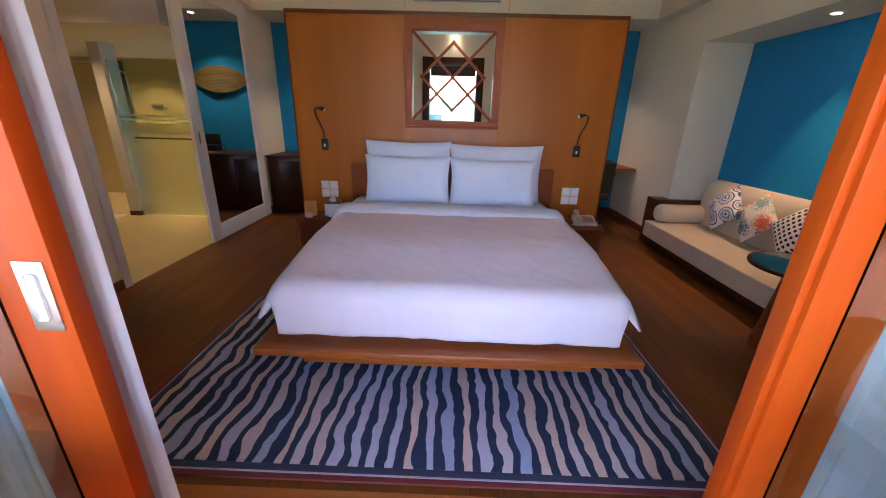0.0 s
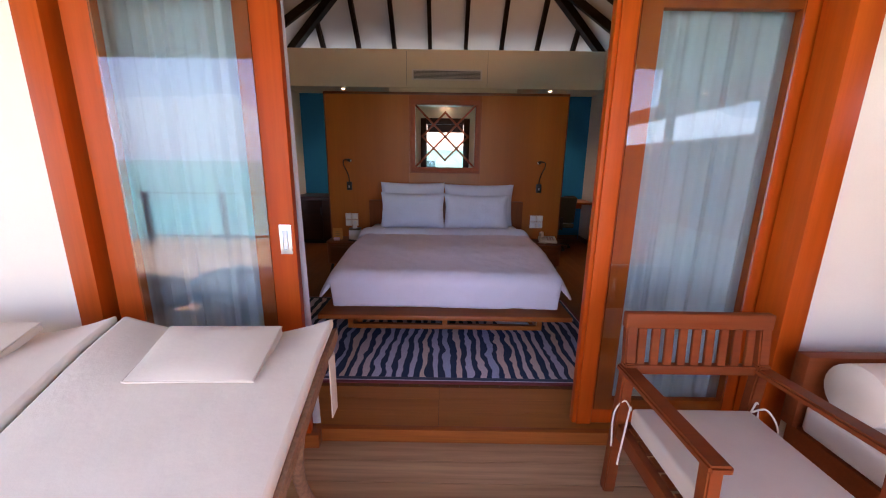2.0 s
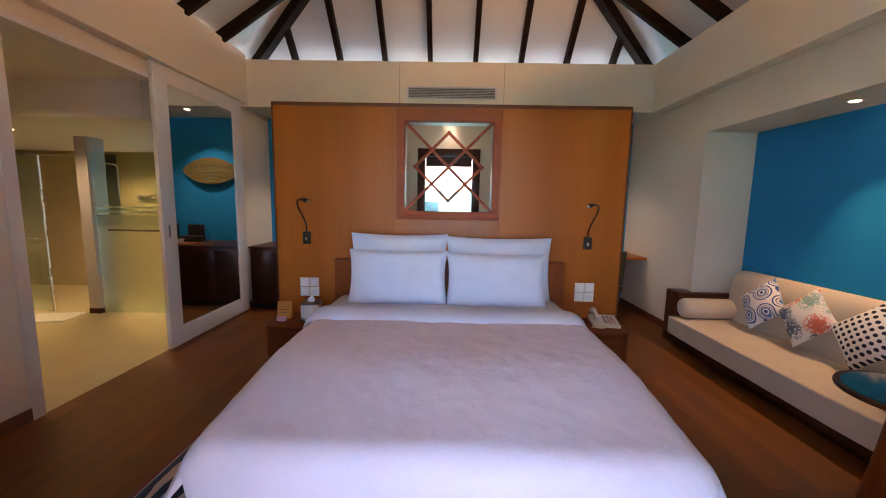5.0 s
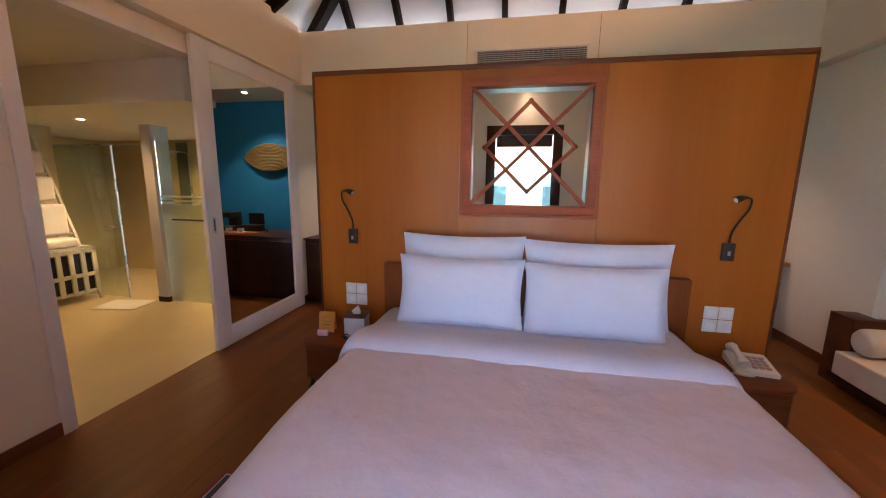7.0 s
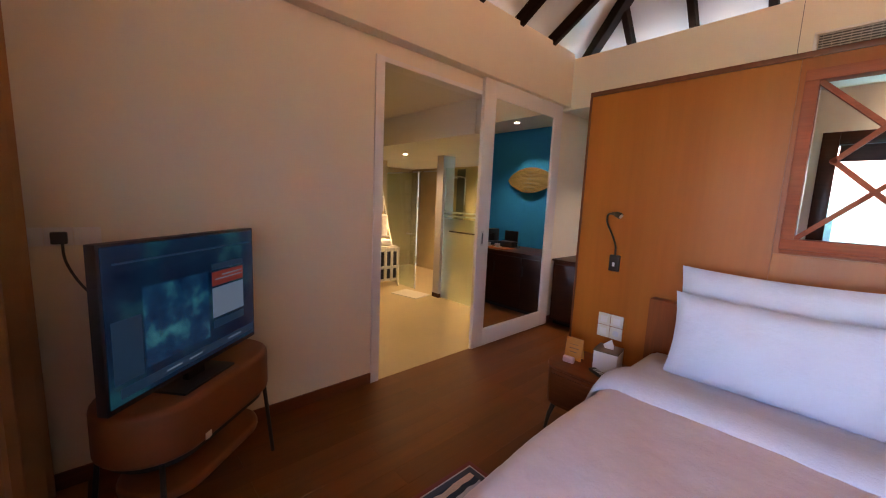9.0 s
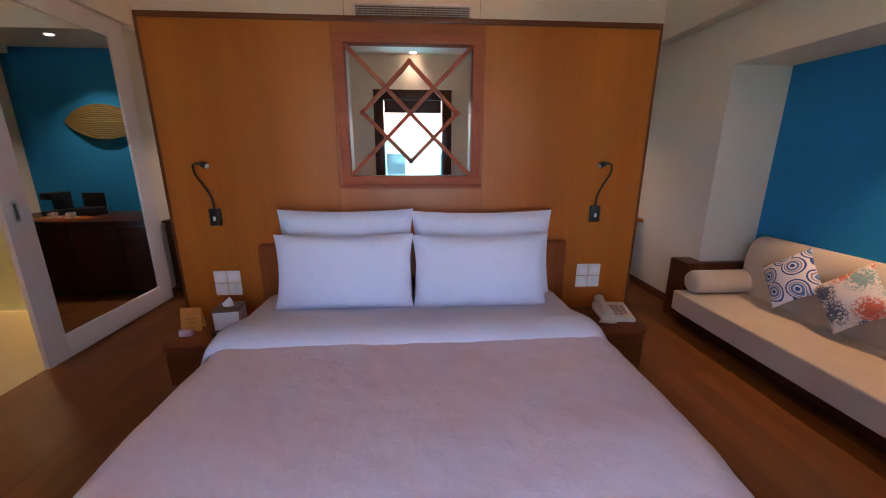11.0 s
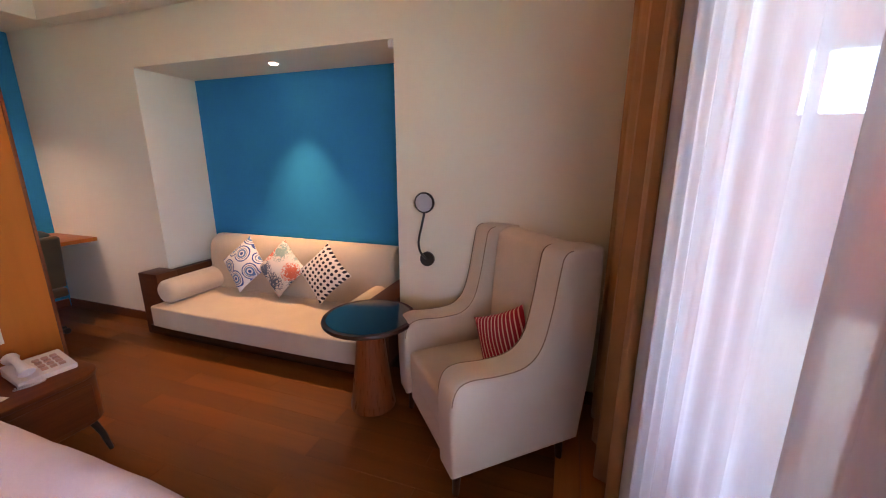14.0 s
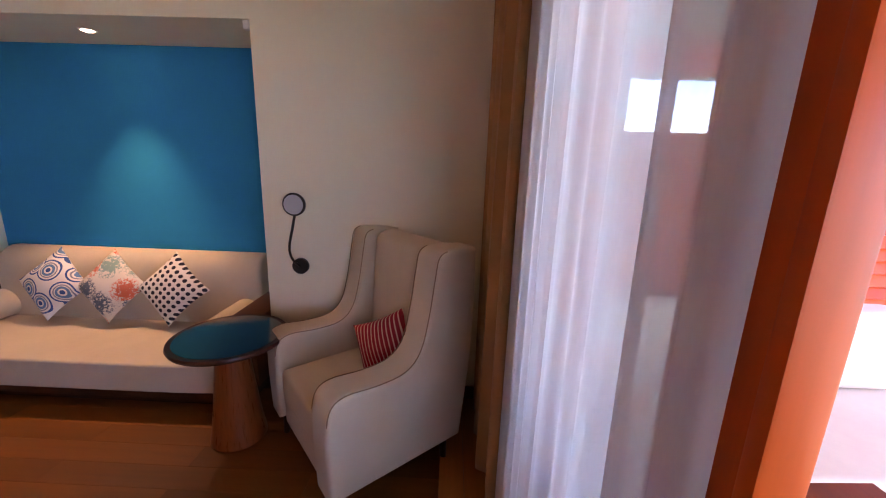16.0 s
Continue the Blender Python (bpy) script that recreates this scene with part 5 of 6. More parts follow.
for r, mname in (((-0.33, -0.10, 0.0285, 0.0295, 0.42, 0.49), "ui_red"), ((-0.33, -0.10, 0.0285, 0.0295, 0.26, 0.41), "ui_pale"), ((-0.33, -0.10, 0.0285, 0.0295, 0.50, 0.53), "ui_dark"),
                 ((-0.41, 0.38, 0.0285, 0.0295, 0.10, 0.14), "ui_dark"), ((0.28, 0.40, 0.0285, 0.0295, 0.16, 0.40), "ui_dark")):
    part("picture_panel", boxes(r), M[mname], scr)
for r, mname in (((-0.075, 0.27, 0.0285, 0.0292, 0.175, 0.50), "ui_water"), ((-0.33, -0.10, 0.0285, 0.0295, 0.205, 0.245), "ui_dark"), ((-0.32, -0.12, 0.0296, 0.0300, 0.448, 0.454), "ui_pale"), ((-0.32, -0.17, 0.0296, 0.0300, 0.465, 0.472), "ui_pale"),
                 ((-0.02, 0.06, 0.0296, 0.0300, 0.116, 0.124), "ui_pale"), ((0.10, 0.18, 0.0296, 0.0300, 0.116, 0.124), "ui_pale"), ((-0.30, -0.20, 0.0296, 0.0300, 0.116, 0.124), "ui_pale"), ((-0.41, 0.38, 0.0285, 0.0295, 0.605, 0.612), "ui_dark")):
    part("picture_panel", boxes(r), M[mname], scr)
part("foot", boxes((-0.16, 0.16, -0.09, 0.09, 0, 0.012), bevel=0.004), M["black"], tv)
part("neck", boxes((-0.05, 0.05, -0.016, 0.012, 0.012, 0.06)), M["black"], tv)
wp = thing("socket_plates", "three ivory socket plates with a black plug on the wall", "switch plate", (WEST, 2.03, 1.33))
for k in range(3):
    part("plate", boxes((0.001, 0.011, -0.155 + 0.103 * k, -0.054 + 0.103 * k, -0.045, 0.045), bevel=0.004), M["white"], wp)
part("plug", boxes((0.011, 0.05, -0.03, 0.03, -0.035, 0.025), bevel=0.008), M["black"], wp, "black mains plug")
cable = solid("cable", tube(smooth_path([(WEST + 0.045, 2.04, 1.33), (WEST + 0.05, 2.05, 1.2), (WEST + 0.06, 2.12, 1.05), (WEST + 0.09, 2.25, 0.92), (-2.52, 2.33, 0.62), (-2.54, 2.40, 0.30), (-2.56, 2.46, 0.02)], 7), 0.006, 8), M["black"], "black mains cable hanging from the wall plug", "cable")

solid("cable", tube(smooth_path([(WEST + 0.016, 2.135, 1.29), (WEST + 0.03, 2.14, 1.1), (WEST + 0.03, 2.17, 0.85), (WEST + 0.035, 2.19, 0.6)], 6), 0.004, 7), M["plastic"], "thin pale aerial cable on the wall behind the television", "cable")
part("tag", boxes((-0.20, -0.165, -0.226, -0.2215, 0.475, 0.505), bevel=0.001), M["white"], tvs, "small white tag")

# ---- behind the headboard: sideboard, desk ----
sb = thing("sideboard", "dark wooden sideboard with doors against the blue wall", "sideboard", (-1.45, 7.02, 0))
part("body", boxes((-1.15, 0.95, -0.42, 0.33, 0.06, 0.86), bevel=0.005), M["dark"], sb)
part("plinth", boxes((-1.12, 0.92, -0.37, 0.33, 0, 0.06)), M["black"], sb)
for k in range(4):
    d_ = part("door", boxes((-1.14 + 0.522 * k, -0.63 + 0.522 * k, -0.438, -0.421, 0.08, 0.82), bevel=0.003), M["dark"], sb)
    part("handle", boxes((-0.66 + 0.522 * k, -0.645 + 0.522 * k, -0.452, -0.438, 0.55, 0.70), bevel=0.003), M["metal_dark"], d_)
part("top", boxes((-1.17, 0.97, -0.44, 0.34, 0.861, 0.886), bevel=0.004), M["dark"], sb)
TOP = 0.886
kb = thing("coffee_box", "black tea and coffee box with its lid open", "box", (-1.44, 7.07, TOP))
part("box", boxes((-0.13, 0.13, -0.09, 0.09, 0.0, 0.09), bevel=0.004), M["black"], kb)
part("lid", boxes((-0.13, 0.13, 0.075, 0.09, 0.092, 0.26), bevel=0.004), M["black"], kb)
mach = thing("coffee_machine", "black capsule coffee machine on the sideboard", "coffee machine", (-1.04, 7.12, TOP))
part("body", boxes((-0.08, 0.08, -0.15, 0.12, 0.0, 0.06), (-0.07, 0.07, 0.0, 0.12, 0.06, 0.24), (-0.07, 0.07, -0.13, 0.12, 0.19, 0.27), bevel=0.01), M["black"], mach)
mat_ = solid("tray", boxes((-0.30, 0.30, -0.13, 0.13, 0, 0.012), bevel=0.004), M["panel"], "light wooden serving tray on the sideboard", "tray", (-1.38, 6.79, TOP))


def cup(x, y, z=TOP + 0.012):
    t = thing("cup", "white cup standing upside on its saucer", "cup", (x, y, z), group="coffee cups")
    part("saucer", lathe([(0.03, 0), (0.062, 0.008), (0.064, 0.011), (0.03, 0.005)], 28), M["white"], t)
    part("bowl", lathe([(0.022, 0.008), (0.036, 0.025), (0.041, 0.06), (0.038, 0.06), (0.033, 0.027), (0.005, 0.014)], 28), M["white"], t)
    part("handle", tube(smooth_path([(0.038, 0, 0.052), (0.06, 0, 0.048), (0.06, 0, 0.028), (0.036, 0, 0.024)], 5), 0.004, 7), M["white"], t)


cup(-1.47, 6.77), cup(-1.28, 6.77)
gl = thing("water_glass", "clear water glass on the sideboard", "glass", (-1.66, 7.05, TOP))
part("wall", lathe([(0.028, 0), (0.033, 0.11), (0.031, 0.11), (0.026, 0.006), (0.004, 0.006)], 24), M["glass"], gl)


def fish_art():
    """A woven leaf-shaped wall piece of bent cane."""
    t = thing("wall_art", "woven cane fish-shaped wall decoration on the blue wall", "wall decoration", (-1.62, NORTH, 1.98))
    M["cane"] = wood("pale_cane", (0.13, 0.10, 0.032), (0.21, 0.165, 0.055), "x", 0.6, 0.0, 30)
    for k in range(-9, 10):
        s = k / 9
        pts = [(-0.46 + 0.92 * u, -0.008 - 0.05 * math.sin(math.pi * u), 0.195 * s * math.sin(math.pi * u) ** 0.7) for u in [i / 14 for i in range(15)]]
        part("cane", tube(pts, 0.0105, 6), M["cane"], t)


fish_art()

desk = thing("desk", "orange-brown wooden desk top fixed in the blue corner", "desk", (2.42, 7.2, 0))
part("top", boxes((-0.75, 0.575, -0.56, 0.145, 0.80, 0.84), bevel=0.006), M["panel"], desk)
part("apron", boxes((-0.73, 0.57, 0.09, 0.14, 0.65, 0.80)), M["panel"], desk)
part("leg", boxes((-0.70, -0.66, 0.08, 0.14, 0.0, 0.65)), M["dark"], desk)
bag = solid("bag", shift(pillow_mesh(0.26, 0.16, 0.10, 31), Matrix.Translation((0, 0, 0.05))), M["tealbag"], "small dark teal pouch lying on the desk", "bag", (2.62, 6.95, 0.84))
oc = thing("office_chair", "olive-brown swivel chair on a black star base at the desk", "office chair", (2.26, 6.50, 0), 0)
M["olive"] = fabric("olive_leather", (0.055, 0.045, 0.022), 500, 0.1)
part("seat", boxes((-0.25, 0.25, -0.24, 0.25, 0.42, 0.50), bevel=0.03, segments=4), M["olive"], oc)
part("backrest", shift(boxes((-0.23, 0.23, -0.03, 0.03, 0.0, 0.46), bevel=0.028, segments=4), pose(0, -0.25, 0.52, 8, 0, 0)), M["olive"], oc)
part("spine", boxes((-0.03, 0.03, -0.30, -0.24, 0.40, 0.62), bevel=0.008), M["black"], oc)
part("column", tube([(0, 0, 0.08), (0, 0, 0.42)], 0.026, 14), M["black"], oc)
for k in range(5):
    a = radians(72 * k)
    arm_ = part("spoke", tube([(0, 0, 0.10), (0.27 * math.cos(a), 0.27 * math.sin(a), 0.065)], 0.016, 8), M["black"], oc)
    part("castor", shift(lathe([(0.022, -0.02), (0.028, -0.015), (0.028, 0.015), (0.022, 0.02)], 16), pose(0.27 * math.cos(a), 0.27 * math.sin(a), 0.029, 90, 0, 72 * k)), M["black"], arm_)

# ---- bathroom ----
M["pier"] = plain("grey_lilac_paint", (0.44, 0.41, 0.40), 0.5, var=0.04)
stub = tagged(new("bath_pier", put_mesh("bath_pier", boxes((-4.55, -4.40, 6.17, 6.42, 0.07, 2.298)), M["pier"])), "white pier between the glass panels", "pier", "", "structure")
part("foot_block", boxes((-4.555, -4.395, 6.165, 6.425, 0.0, 0.07)), M["dark"], stub, "dark wooden foot")
scr1 = thing("shower_screen", "clear glass shower screen with a steel edge", "shower screen", (-5.4, 6.22, 0.0))
p_ = part("pane", boxes((-0.95, 0.30, -0.005, 0.005, 0.01, 2.05)), M["shower_glass"], scr1)
p_.visible_shadow = False
part("edge_post", boxes((0.30, 0.318, -0.01, 0.01, 0.0, 2.07)), M["steel"], scr1, "steel edge post")
part("top_rail", boxes((-0.95, 0.845, -0.008, 0.008, 2.055, 2.075)), M["steel"], scr1)
part("handle", tube(smooth_path([(0.20, -0.008, 0.98), (0.20, -0.05, 0.99), (0.08, -0.05, 0.99), (0.08, -0.008, 0.98)], 4), 0.007, 8), M["steel"], scr1)
scr2 = thing("frosted_screen", "frosted greenish glass panel with a dark bar", "glass panel", (-3.6, 6.22, 0.0))
p_ = part("pane", boxes((-0.79, 0.84, -0.006, 0.006, 0.01, 1.30)), M["frosted"], scr2, "frosted lower glass")
p_.visible_shadow = False
p_ = part("pane", boxes((-0.79, 0.84, -0.005, 0.005, 1.301, 2.1)), M["shower_glass"], scr2, "clear upper glass")
p_.visible_shadow = False
part("bar", tube([(-0.6, -0.05, 1.12), (0.35, -0.05, 1.12)], 0.012, 10), M["metal_dark"], scr2, "dark pull bar")
for x in (-0.55, 0.30):
    part("bracket", tube([(x, -0.006, 1.12), (x, -0.05, 1.12)], 0.008, 8), M["metal_dark"], scr2)
for k in range(5):
    part("band", boxes((-0.79, 0.84, -0.009, -0.006, 1.18 + 0.055 * k, 1.205 + 0.055 * k)), M["frosted"], scr2)
mixer = thing("shower_mixer", "chrome shower mixer on the tiled wall", "shower mixer", (-4.9, 7.70, 1.55))
part("body", tube([(-0.11, -0.05, 0), (0.11, -0.05, 0)], 0.026, 14), M["steel"], mixer)
for x in (-0.09, 0.09):
    part("knob", tube([(x, -0.001, 0), (x, -0.09, 0)], 0.034, 14), M["steel"], mixer)
sh = thing("shower_rail", "chrome shower rail with a hand shower", "shower rail", (-5.35, 7.70, 1.0))
part("pole", tube([(0, -0.05, 0), (0, -0.05, 1.05)], 0.012, 10), M["steel"], sh)
part("arm", tube(smooth_path([(0, -0.05, 1.05), (0, -0.12, 1.08), (0.0, -0.40, 1.08)], 4), 0.012, 10), M["steel"], sh)
part("head", shift(lathe([(0.02, 0.03), (0.10, 0.01), (0.105, 0.0), (0.1, -0.004)], 28), Matrix.Translation((0, -0.40, 1.04))), M["steel"], sh)
part("bracket", tube([(0, -0.001, 0.05), (0, -0.05, 0.05)], 0.012, 10), M["steel"], sh)
strip = tagged(new("mosaic_strip", put_mesh("mosaic_strip", boxes((-5.62, -5.40, 7.685, 7.699, 0.0, 2.25)), plain("grey_mosaic", (0.12, 0.13, 0.11), 0.3, var=0.35, scale=40, fine=120, bump=0.3))), "grey mosaic strip in the shower wall", "mosaic", "", "structure")
solid("bath_mat", boxes((-0.27, 0.27, -0.19, 0.19, 0.0, 0.018), bevel=0.006), M["towel"], "folded white towel mat on the bathroom floor", "bath mat", (-4.83, 5.93, 0), 12)


def towel_ladder():
    t = thing("towel_rack", "pale wooden ladder rack with a slatted crate and folded towels", "towel rack", (-5.75, 5.76, 0), 90)
    M["pale"] = wood("pale_painted_wood", (0.56, 0.53, 0.42), (0.66, 0.63, 0.52), "z", 0.5, 0.1, 20)
    for sx in (-1, 1):
        part("rail", bar_between((sx * 0.36, -0.30, 0.0), (sx * 0.20, 0.22, 2.15), 0.045, 0.03, 0.004), M["pale"], t)
    for k in range(6):
        u = 0.30 + 0.12 * k
        part("rung", tube([(-0.36 + 0.16 * u, -0.30 + 0.52 * u, 2.15 * u), (0.36 - 0.16 * u, -0.30 + 0.52 * u, 2.15 * u)], 0.014, 8), M["pale"], t)
    part("crate", boxes((-0.36, 0.36, -0.30, 0.12, 0.12, 0.15), (-0.36, 0.36, -0.31, -0.285, 0.66, 0.72), (-0.36, 0.36, -0.31, -0.285, 0.34, 0.39), (-0.36, 0.36, 0.10, 0.12, 0.12, 0.72), bevel=0.003), M["pale"], t)
    for k in range(6):
        x = -0.335 + 0.134 * k
        part("slat", boxes((x - 0.026, x + 0.026, -0.31, -0.287, 0.12, 0.72), bevel=0.003), M["pale"], t)
    part("shelf", boxes((-0.34, 0.34, -0.28, 0.10, 0.72, 0.74)), M["pale"], t)
    # added black block: makes the gaps between the slats look like shaded openings
    part("crate_shade", boxes((-0.335, 0.335, -0.275, 0.09, 0.152, 0.64), bevel=0.01), M["black"], t, "black block standing in for the shade inside the crate")
    return t


towel_ladder()


def towel_roll(x, y, z, w, h, d, label):
    ob = solid("towel", boxes((-w / 2, w / 2, -d / 2, d / 2, 0, h), bevel=min(h, d) * 0.42, segments=5), M["towel"], label, "towel", (x, y, z), 90, group="bathroom towels")
    return ob


towel_roll(-5.62, 5.76, 0.742, 0.46, 0.12, 0.26, "rolled white towel on the rack shelf")
for k, (z, h) in enumerate(((0.90, 0.40), (1.34, 0.30), (1.68, 0.28))):
    u = (z + h / 2) / 2.15
    o = Vector((0.0, -0.30 + 0.52 * u - 0.05, 0))
    p = pose(-5.75, 5.76, 0, 0, 0, 90) @ o
    towel_roll(p.x, p.y, z, 0.44 - 0.05 * k, h, 0.11, "white towel folded over a ladder rung")


# ---- terrace ----
def lounger(x0, x1, label):
    t = thing("sun_lounger", label, "sun lounger", (0, 0, DECK), group="sun loungers")
    lift = -DECK
    prof = smooth_path([(1.345, 0.755, 0), (1.10, 0.69, 0), (0.80, 0.575, 0), (0.45, 0.43, 0), (0.10, 0.345, 0), (-0.30, 0.335, 0), (-0.62, 0.29, 0)], 5)

    def slab(off0, off1, a, b, sag, n=18):
        bm = bmesh.new()
        rows = []
        for k, p in enumerate(prof):
            row = []
            for i in range(n + 1):
                u = i / n
                edge = 1 - (2 * u - 1) ** 4
                head = max(0.0, 1 - k / 7)
                dip = -sag * head * (1 - abs(2 * u - 1) ** 1.8) + 0.02 * head * abs(2 * u - 1) ** 6
                x = a + (b - a) * u
                row.append((bm.verts.new((x, p.x, p.y + lift + off0 + dip)), bm.verts.new((x, p.x + (0.02 * edge if k == 0 else 0), p.y + lift + off1 * (0.72 + 0.28 * edge) + dip))))
            rows.append(row)
        for r, q in zip(rows, rows[1:]):
            for i in range(n):
                bm.faces.new((r[i][1], q[i][1], q[i + 1][1], r[i + 1][1]))
                bm.faces.new((r[i][0], r[i + 1][0], q[i + 1][0], q[i][0]))
            for i in (0, n):
                bm.faces.new((r[i][0], q[i][0], q[i][1], r[i][1]))
        for r in (rows[0], rows[-1]):
            for i in range(n):
                bm.faces.new((r[i][0], r[i][1], r[i + 1][1], r[i + 1][0]))
        return bm

    round_edges(part("cushion", slab(0.012, 0.085, x0, x1, 0.12), M["canvas"], t, "off-white canvas cushion"), 0.02, 3)
    part("frame", slab(-0.05, 0.010, x0 - 0.006, x1 + 0.012, 0.12), M["wicker"], t, "woven brown wicker frame")
    for x in (x0 + 0.08, x1 - 0.08):
        part("leg", tube(smooth_path([(x, 1.12, 0.66), (x, 1.02, 0.40), (x, 1.10, 0.15), (x, 1.20, 0.0)], 5), 0.026, 10), M["wicker"], t)
        part("leg", tube(smooth_path([(x, -0.45, 0.36), (x, -0.42, 0.15), (x, -0.46, 0.0)], 5), 0.026, 10), M["wicker"], t)
    strap = part("strap", boxes((x1 + 0.013, x1 + 0.019, 1.19, 1.265, 0.42 + lift, 0.70 + lift), bevel=0.002), M["canvas"], t, "hanging off-white cushion strap")
    return t


lounger(-1.262, -0.300, "wicker sun lounger with a thick off-white cushion, beside the open door")
lounger(-2.25, -1.290, "second wicker sun lounger with an off-white cushion")
def head_pillow(cx):
    """A flat boxed cushion with a piped seam."""
    ob = thing("head_pillow", "flat off-white head pillow tied on the lounger", "pillow", group="lounger pillows")
    bm = boxes((-0.235, 0.235, -0.145, 0.145, -0.036, 0.036))
    bmesh.ops.subdivide_edges(bm, edges=bm.edges[:], cuts=10, use_grid_fill=True)
    for v in bm.verts:
        u, w = abs(v.co.x / 0.235), abs(v.co.y / 0.145)
        v.co.z *= 0.55 + 0.45 * (1 - u ** 5) * (1 - w ** 5) + 0.25 * (1 - u * u) * (1 - w * w)
        v.co.z += 0.004 * noise.noise(v.co * 9 + Vector((cx, 0, 0)))
    round_edges(part("cover", bm, M["canvas"], ob), 0.015, 3)
    ring = [(0.236 * sx, 0.146 * sy, 0.016) for sx, sy in ((-1, -1), (1, -1), (1, 1), (-1, 1), (-1, -1))]
    part("piping", tube(ring, 0.004, 6), M["canvas"], ob, "sewn edge piping")
    ob.matrix_world = Matrix.Translation((cx, 1.115, 0.762)) @ pose(0, 0, 0, 17, 0, 2)
    return ob


for cx in (-0.735, -1.79):
    head_pillow(cx)


def terrace_chair():
    t = thing("terrace_chair", "red-brown wooden armchair with a slatted back on the terrace", "armchair", (1.345, 1.0, DECK), 0)
    k = -DECK
    for sx in (-1, 1):
        part("leg", bar_between((sx * 0.30, 0.33, 0.0), (sx * 0.30, 0.29, 0.66 + k), 0.055, 0.05, 0.006, up=(0, 1, 0)), M["chairwood"], t)
        part("leg", bar_between((sx * 0.30, -0.28, 0.0), (sx * 0.30, -0.25, 0.63 + k), 0.05, 0.05, 0.006, up=(0, 1, 0)), M["chairwood"], t)
        part("arm", bar_between((sx * 0.305, 0.315, 0.625 + k), (sx * 0.315, -0.31, 0.648 + k), 0.075, 0.03, 0.008), M["chairwood"], t)
        part("side_rail", boxes((sx * 0.30 - 0.018, sx * 0.30 + 0.018, -0.24, 0.28, 0.27 + k, 0.34 + k), bevel=0.004), M["chairwood"], t)
    part("back_post", bar_between((-0.30, 0.29, 0.60 + k), (-0.30, 0.325, 0.86 + k), 0.05, 0.04, 0.006, up=(0, 1, 0)), M["chairwood"], t)
    part("back_post", bar_between((0.30, 0.29, 0.60 + k), (0.30, 0.325, 0.86 + k), 0.05, 0.04, 0.006, up=(0, 1, 0)), M["chairwood"], t)
    part("top_rail", boxes((-0.33, 0.33, 0.300, 0.340, 0.815 + k, 0.89 + k), bevel=0.010, segments=3), M["chairwood"], t)
    part("back_rail", boxes((-0.28, 0.28, 0.285, 0.320, 0.60 + k, 0.645 + k), bevel=0.006), M["chairwood"], t)
    for i in range(9):
        x = -0.245 + 0.0612 * i
        part("slat", bar_between((x, 0.302, 0.64 + k), (x, 0.318, 0.82 + k), 0.036, 0.016, 0.002, up=(0, 1, 0)), M["chairwood"], t)
    part("front_rail", boxes((-0.28, 0.28, -0.275, -0.24, 0.27 + k, 0.34 + k), bevel=0.004), M["chairwood"], t)
    part("back_seat_rail", boxes((-0.28, 0.28, 0.27, 0.30, 0.27 + k, 0.34 + k), bevel=0.004), M["chairwood"], t)
    for i in range(6):
        y = -0.21 + 0.086 * i
        part("seat_slat", boxes((-0.28, 0.28, y - 0.03, y + 0.03, 0.325 + k, 0.345 + k), bevel=0.003), M["chairwood"], t)
    seat = round_edges(part("seat_cushion", boxes((-0.272, 0.272, -0.31, 0.268, 0.352 + k, 0.440 + k), bevel=0.02, segments=3), M["canvas_beige"], t, "pale beige seat cushion"), 0.01)
    for sx in (-1, 1):
        for d in (-0.03, 0.025):
            part("tie", tube(smooth_path([(sx * 0.275, 0.262, 0.43 + k), (sx * 0.305, 0.25 + d, 0.47 + k), (sx * 0.337, 0.24 + 2 * d, 0.39 + k), (sx * 0.345 + 0.4 * d, 0.23 + 2 * d, 0.22 + k)], 5), 0.0042, 7), M["canvas"], seat, "white cord tie")
    return t


terrace_chair()

db = thing("daybed", "wooden terrace daybed with thick pale beige cushions", "daybed", (2.36, 0.45, DECK))
k = -DECK
part("frame", boxes((-0.42, 0.44, -0.95, 0.95, 0.16, 0.28 + k), bevel=0.01), M["chairwood"], db)
for x in (-0.36, 0.38):
    for y in (-0.88, 0.88):
        part("leg", boxes((x - 0.04, x + 0.04, y - 0.04, y + 0.04, 0, 0.16), bevel=0.004), M["chairwood"], db)
part("arm", boxes((-0.44, 0.46, 0.90, 0.97, 0.28 + k, 0.66 + k), bevel=0.01), M["chairwood"], db)
part("seat", boxes((-0.42, 0.40, -0.93, 0.89, 0.282 + k, 0.43 + k), bevel=0.04, segments=4), M["canvas_beige"], db, "pale beige seat mattress")
part("backrest", boxes((0.22, 0.42, -0.93, 0.88, 0.432 + k, 0.90 + k), bevel=0.07, segments=5), M["canvas_beige"], db, "pale beige back cushion")
ob = solid("bolster_cushion", shift(lathe([(0.004, 0), (0.09, 0.0), (0.13, 0.03), (0.135, 0.28), (0.13, 0.53), (0.09, 0.56), (0.004, 0.56)], 26), pose(0, 0, 0, 0, 90, 0)), M["canvas_beige"], "round pale beige bolster on the daybed", "bolster", (1.96, 1.20, 0.57))

# slatted privacy screen
screen = thing("privacy_screen", "red-orange horizontal slat privacy screen of the terrace", "slat screen", (2.98, 0, DECK))
for y in (1.42, 0.22, -1.2, -2.5):
    part("post", boxes((-0.035, 0.035, y - 0.045, y + 0.045, 0, 2.19), bevel=0.004), M["door"], screen)
for i in range(22):
    z = 0.10 + 0.08 * i
    part("slat", shift(boxes((-0.010, 0.010, -2.54, 1.46, -0.043, 0.043)), pose(-0.046, 0, z, 0, 26, 0)), M["door"], screen)

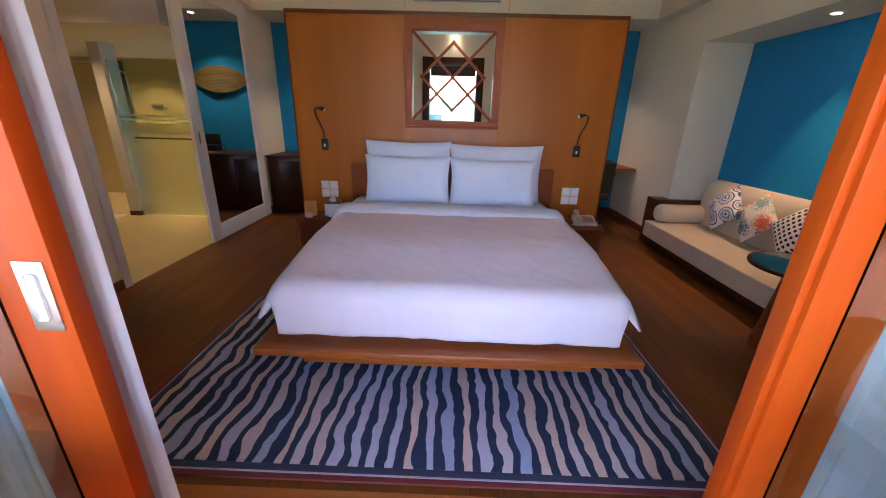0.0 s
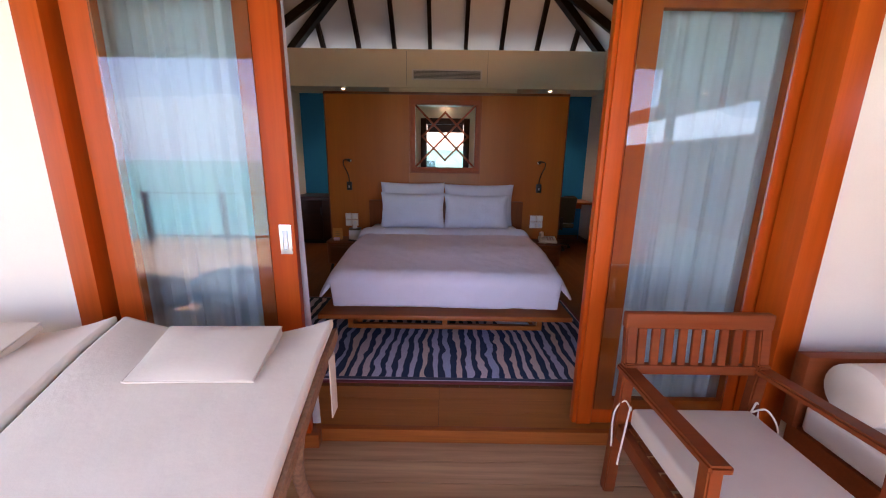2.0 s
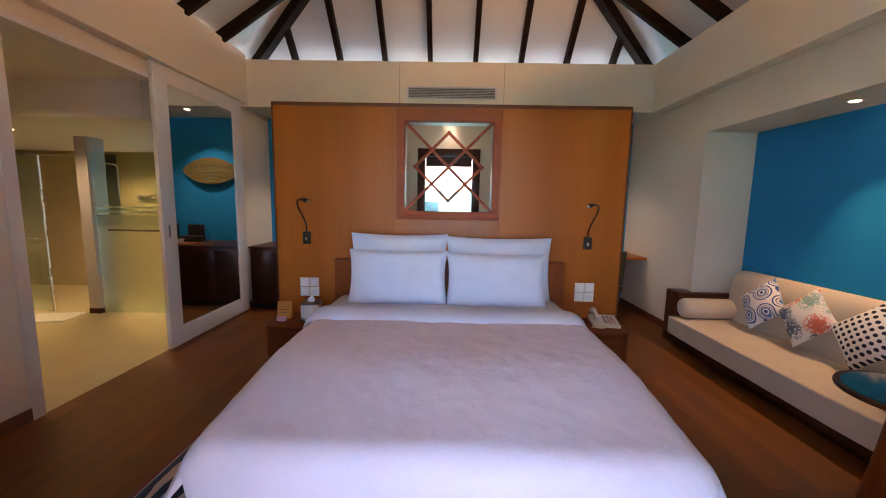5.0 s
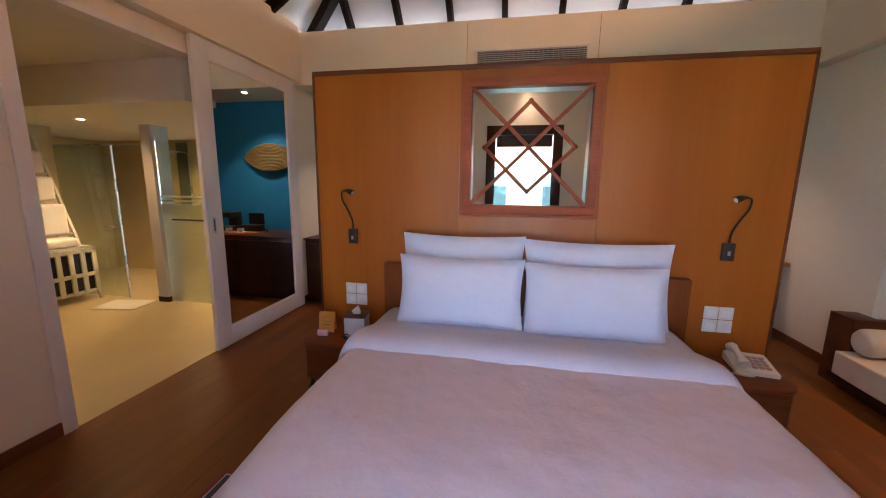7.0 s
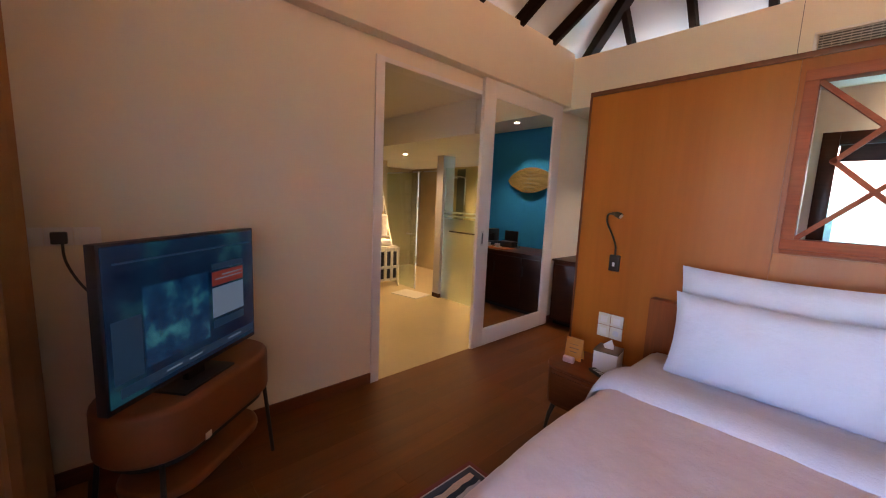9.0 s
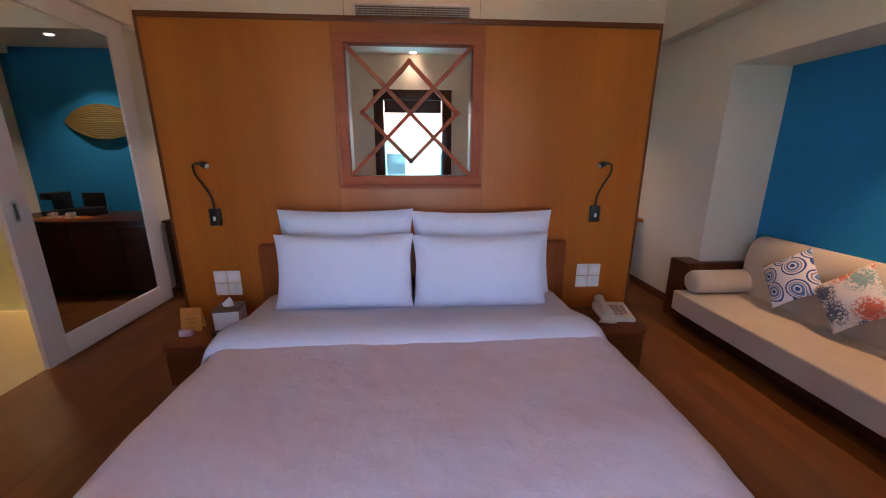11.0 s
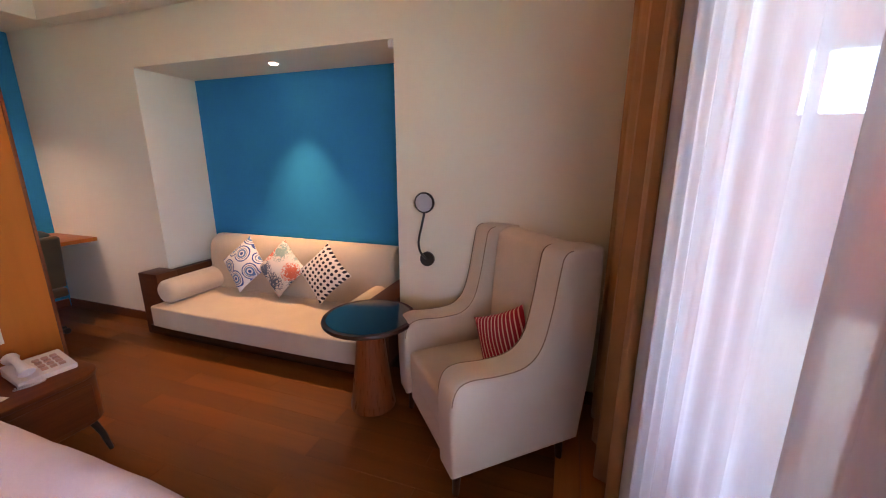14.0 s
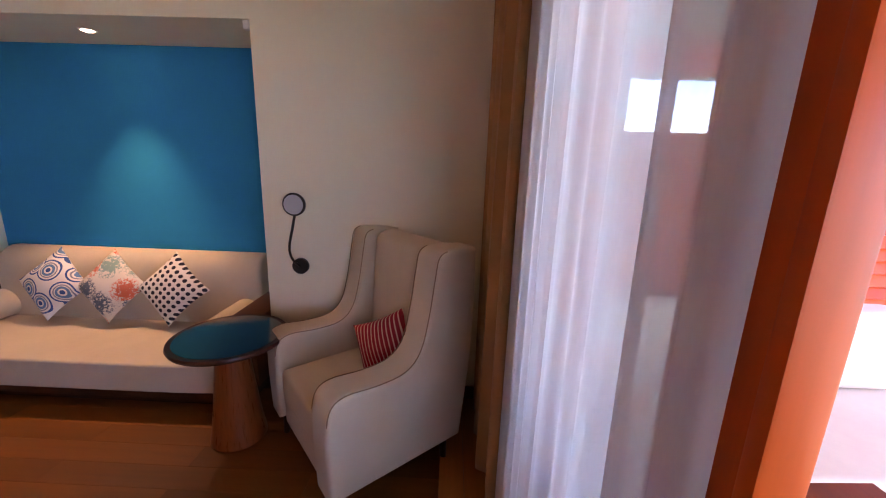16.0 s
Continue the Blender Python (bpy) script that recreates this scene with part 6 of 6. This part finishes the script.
part("beam", boxes((-0.06, 0.06, -2.6, 1.5, 2.19, 2.36), bevel=0.005), M["door"], screen)
structure("roof_side", boxes((2.96, 3.06, -1.48, 1.53, 2.36 + DECK, 2.86), bevel=0.01), M["thatch"], "thatched side of the terrace roof")
part("cap", boxes((-0.05, 0.05, -2.54, 1.46, 1.79, 1.89), bevel=0.004), M["door"], screen)

# railing at the deck's edge
railing = thing("railing", "wooden terrace railing with glass infill above the water", "railing", (0, -4.0, DECK))
for i in range(8):
    x = -5.8 + 1.55 * i
    part("post", boxes((x - 0.045, x + 0.045, -0.045, 0.045, 0, 0.93), bevel=0.005), M["dark"], railing)
    if i < 7:
        g = part("infill", boxes((x + 0.06, x + 1.49, -0.006, 0.006, 0.12, 0.84)), M["glass"], railing, "clear glass infill")
        g.visible_shadow = False
part("handrail", boxes((-5.9, 5.15, -0.06, 0.06, 0.93, 0.965), bevel=0.008), M["dark"], railing)
part("bottom_rail", boxes((-5.8, 5.05, -0.03, 0.03, 0.05, 0.10), bevel=0.004), M["dark"], railing)

# house seen through the back window
M["tile"] = plain("pale_roof_tile", (0.55, 0.38, 0.28), 0.8, var=0.15, scale=3, fine=20, bump=0.5)
M["yellow"] = plain("yellow_render", (0.75, 0.58, 0.28), 0.8)
house = thing("house", "white neighbouring villa with a pale tiled roof", "house", (0.5, 18, -2.2))
part("wall", boxes((-8, 2.0, 0, 6, 0, 4.35)), M["wall_out"], house)
part("wall", boxes((2.002, 8, 0.3, 6, 0, 4.35)), M["yellow"], house, "yellow rendered wing")
part("roof", prism([(-1.0, 4.30), (-1.0, 4.45), (3.5, 7.9), (8.0, 4.45), (8.0, 4.30)], 18, axis="x"), M["tile"], house)
for i in range(40):
    part("roof_rib", bar_between((-8.8 + 0.45 * i, -1.0, 4.47), (-8.8 + 0.45 * i, 3.45, 7.9), 0.08, 0.05), M["tile"], house)
for x in (-5.0, -1.6, 0.6, 4.0):
    wdw = part("window", boxes((x, x + 0.9, -0.04, 0.02 if x < 2 else 0.32, 2.9, 3.9)), M["wall_out"], house)
    part("pane", boxes((x + 0.08, x + 0.82, -0.05, -0.041, 2.98, 3.82)), M["vent_dark"], wdw)
part("base", boxes((-8, 8, 0.0, 6, -0.4, 0.0)), M["wall_out"], house)

# ---- pieces of the floors ----
def plank_mesh(name, w, l, t, material, along):
    bm = boxes((0.0004, w - 0.0004, 0.0004, l - 0.0004, -t, 0)) if along == "y" else boxes((0.001, l - 0.001, 0.001, w - 0.001, -t, 0))
    top = [e for e in bm.edges if all(abs(v.co.z) < 1e-6 for v in e.verts)]
    bmesh.ops.bevel(bm, geom=top, offset=0.0007, segments=1, affect="EDGES")
    return put_mesh(name, bm, material, smooth=False)


def lay(name, mesh, at, parent):
    ob = new(name, mesh)
    ob.location = at
    ob.parent = parent
    return ob


W_, L_ = 0.141, 1.3225
long_, half_ = plank_mesh("plank", W_, L_, 0.012, M["plank"], "y"), plank_mesh("plank", W_, L_ / 2, 0.012, M["plank"], "y")
for i in range(40):
    x, y = WEST + W_ * i, 2.055
    row = [long_] * 4 if i % 2 else [half_, long_, long_, long_, half_]
    for me in row:
        lay("plank", me, (x, y, 0.0), floor)
        y += L_ if me == long_ else L_ / 2
M["plank_x"] = wood("threshold_oak", (0.34, 0.115, 0.026), (0.50, 0.180, 0.044), "x", 0.40, 0.05, 12, each=0.06, pores=0.88, gloss=0.2)
edge_ = plank_mesh("threshold_board", 0.1295, 2.82, 0.012, M["plank_x"], "x")
for j in range(3):
    for i in range(2):
        lay("threshold_board", edge_, (WEST + 2.82 * i, 1.667 + 0.1295 * j, 0.0), floor)
board = plank_mesh("deck_board", 0.138, 3.72, 0.03, M["deck"], "x")
# outer rows get the paler wood that stands in for sunlight on them
sunlit_board = plank_mesh("deck_board", 0.138, 3.72, 0.03, M["deck_sunlit"], "x")
for j in range(41):
    for i in range(3):
        lay("deck_board", board if j < 17 else sunlit_board, (-5.98 + 3.725 * i, 1.485 - 0.141 * j, DECK), deck)
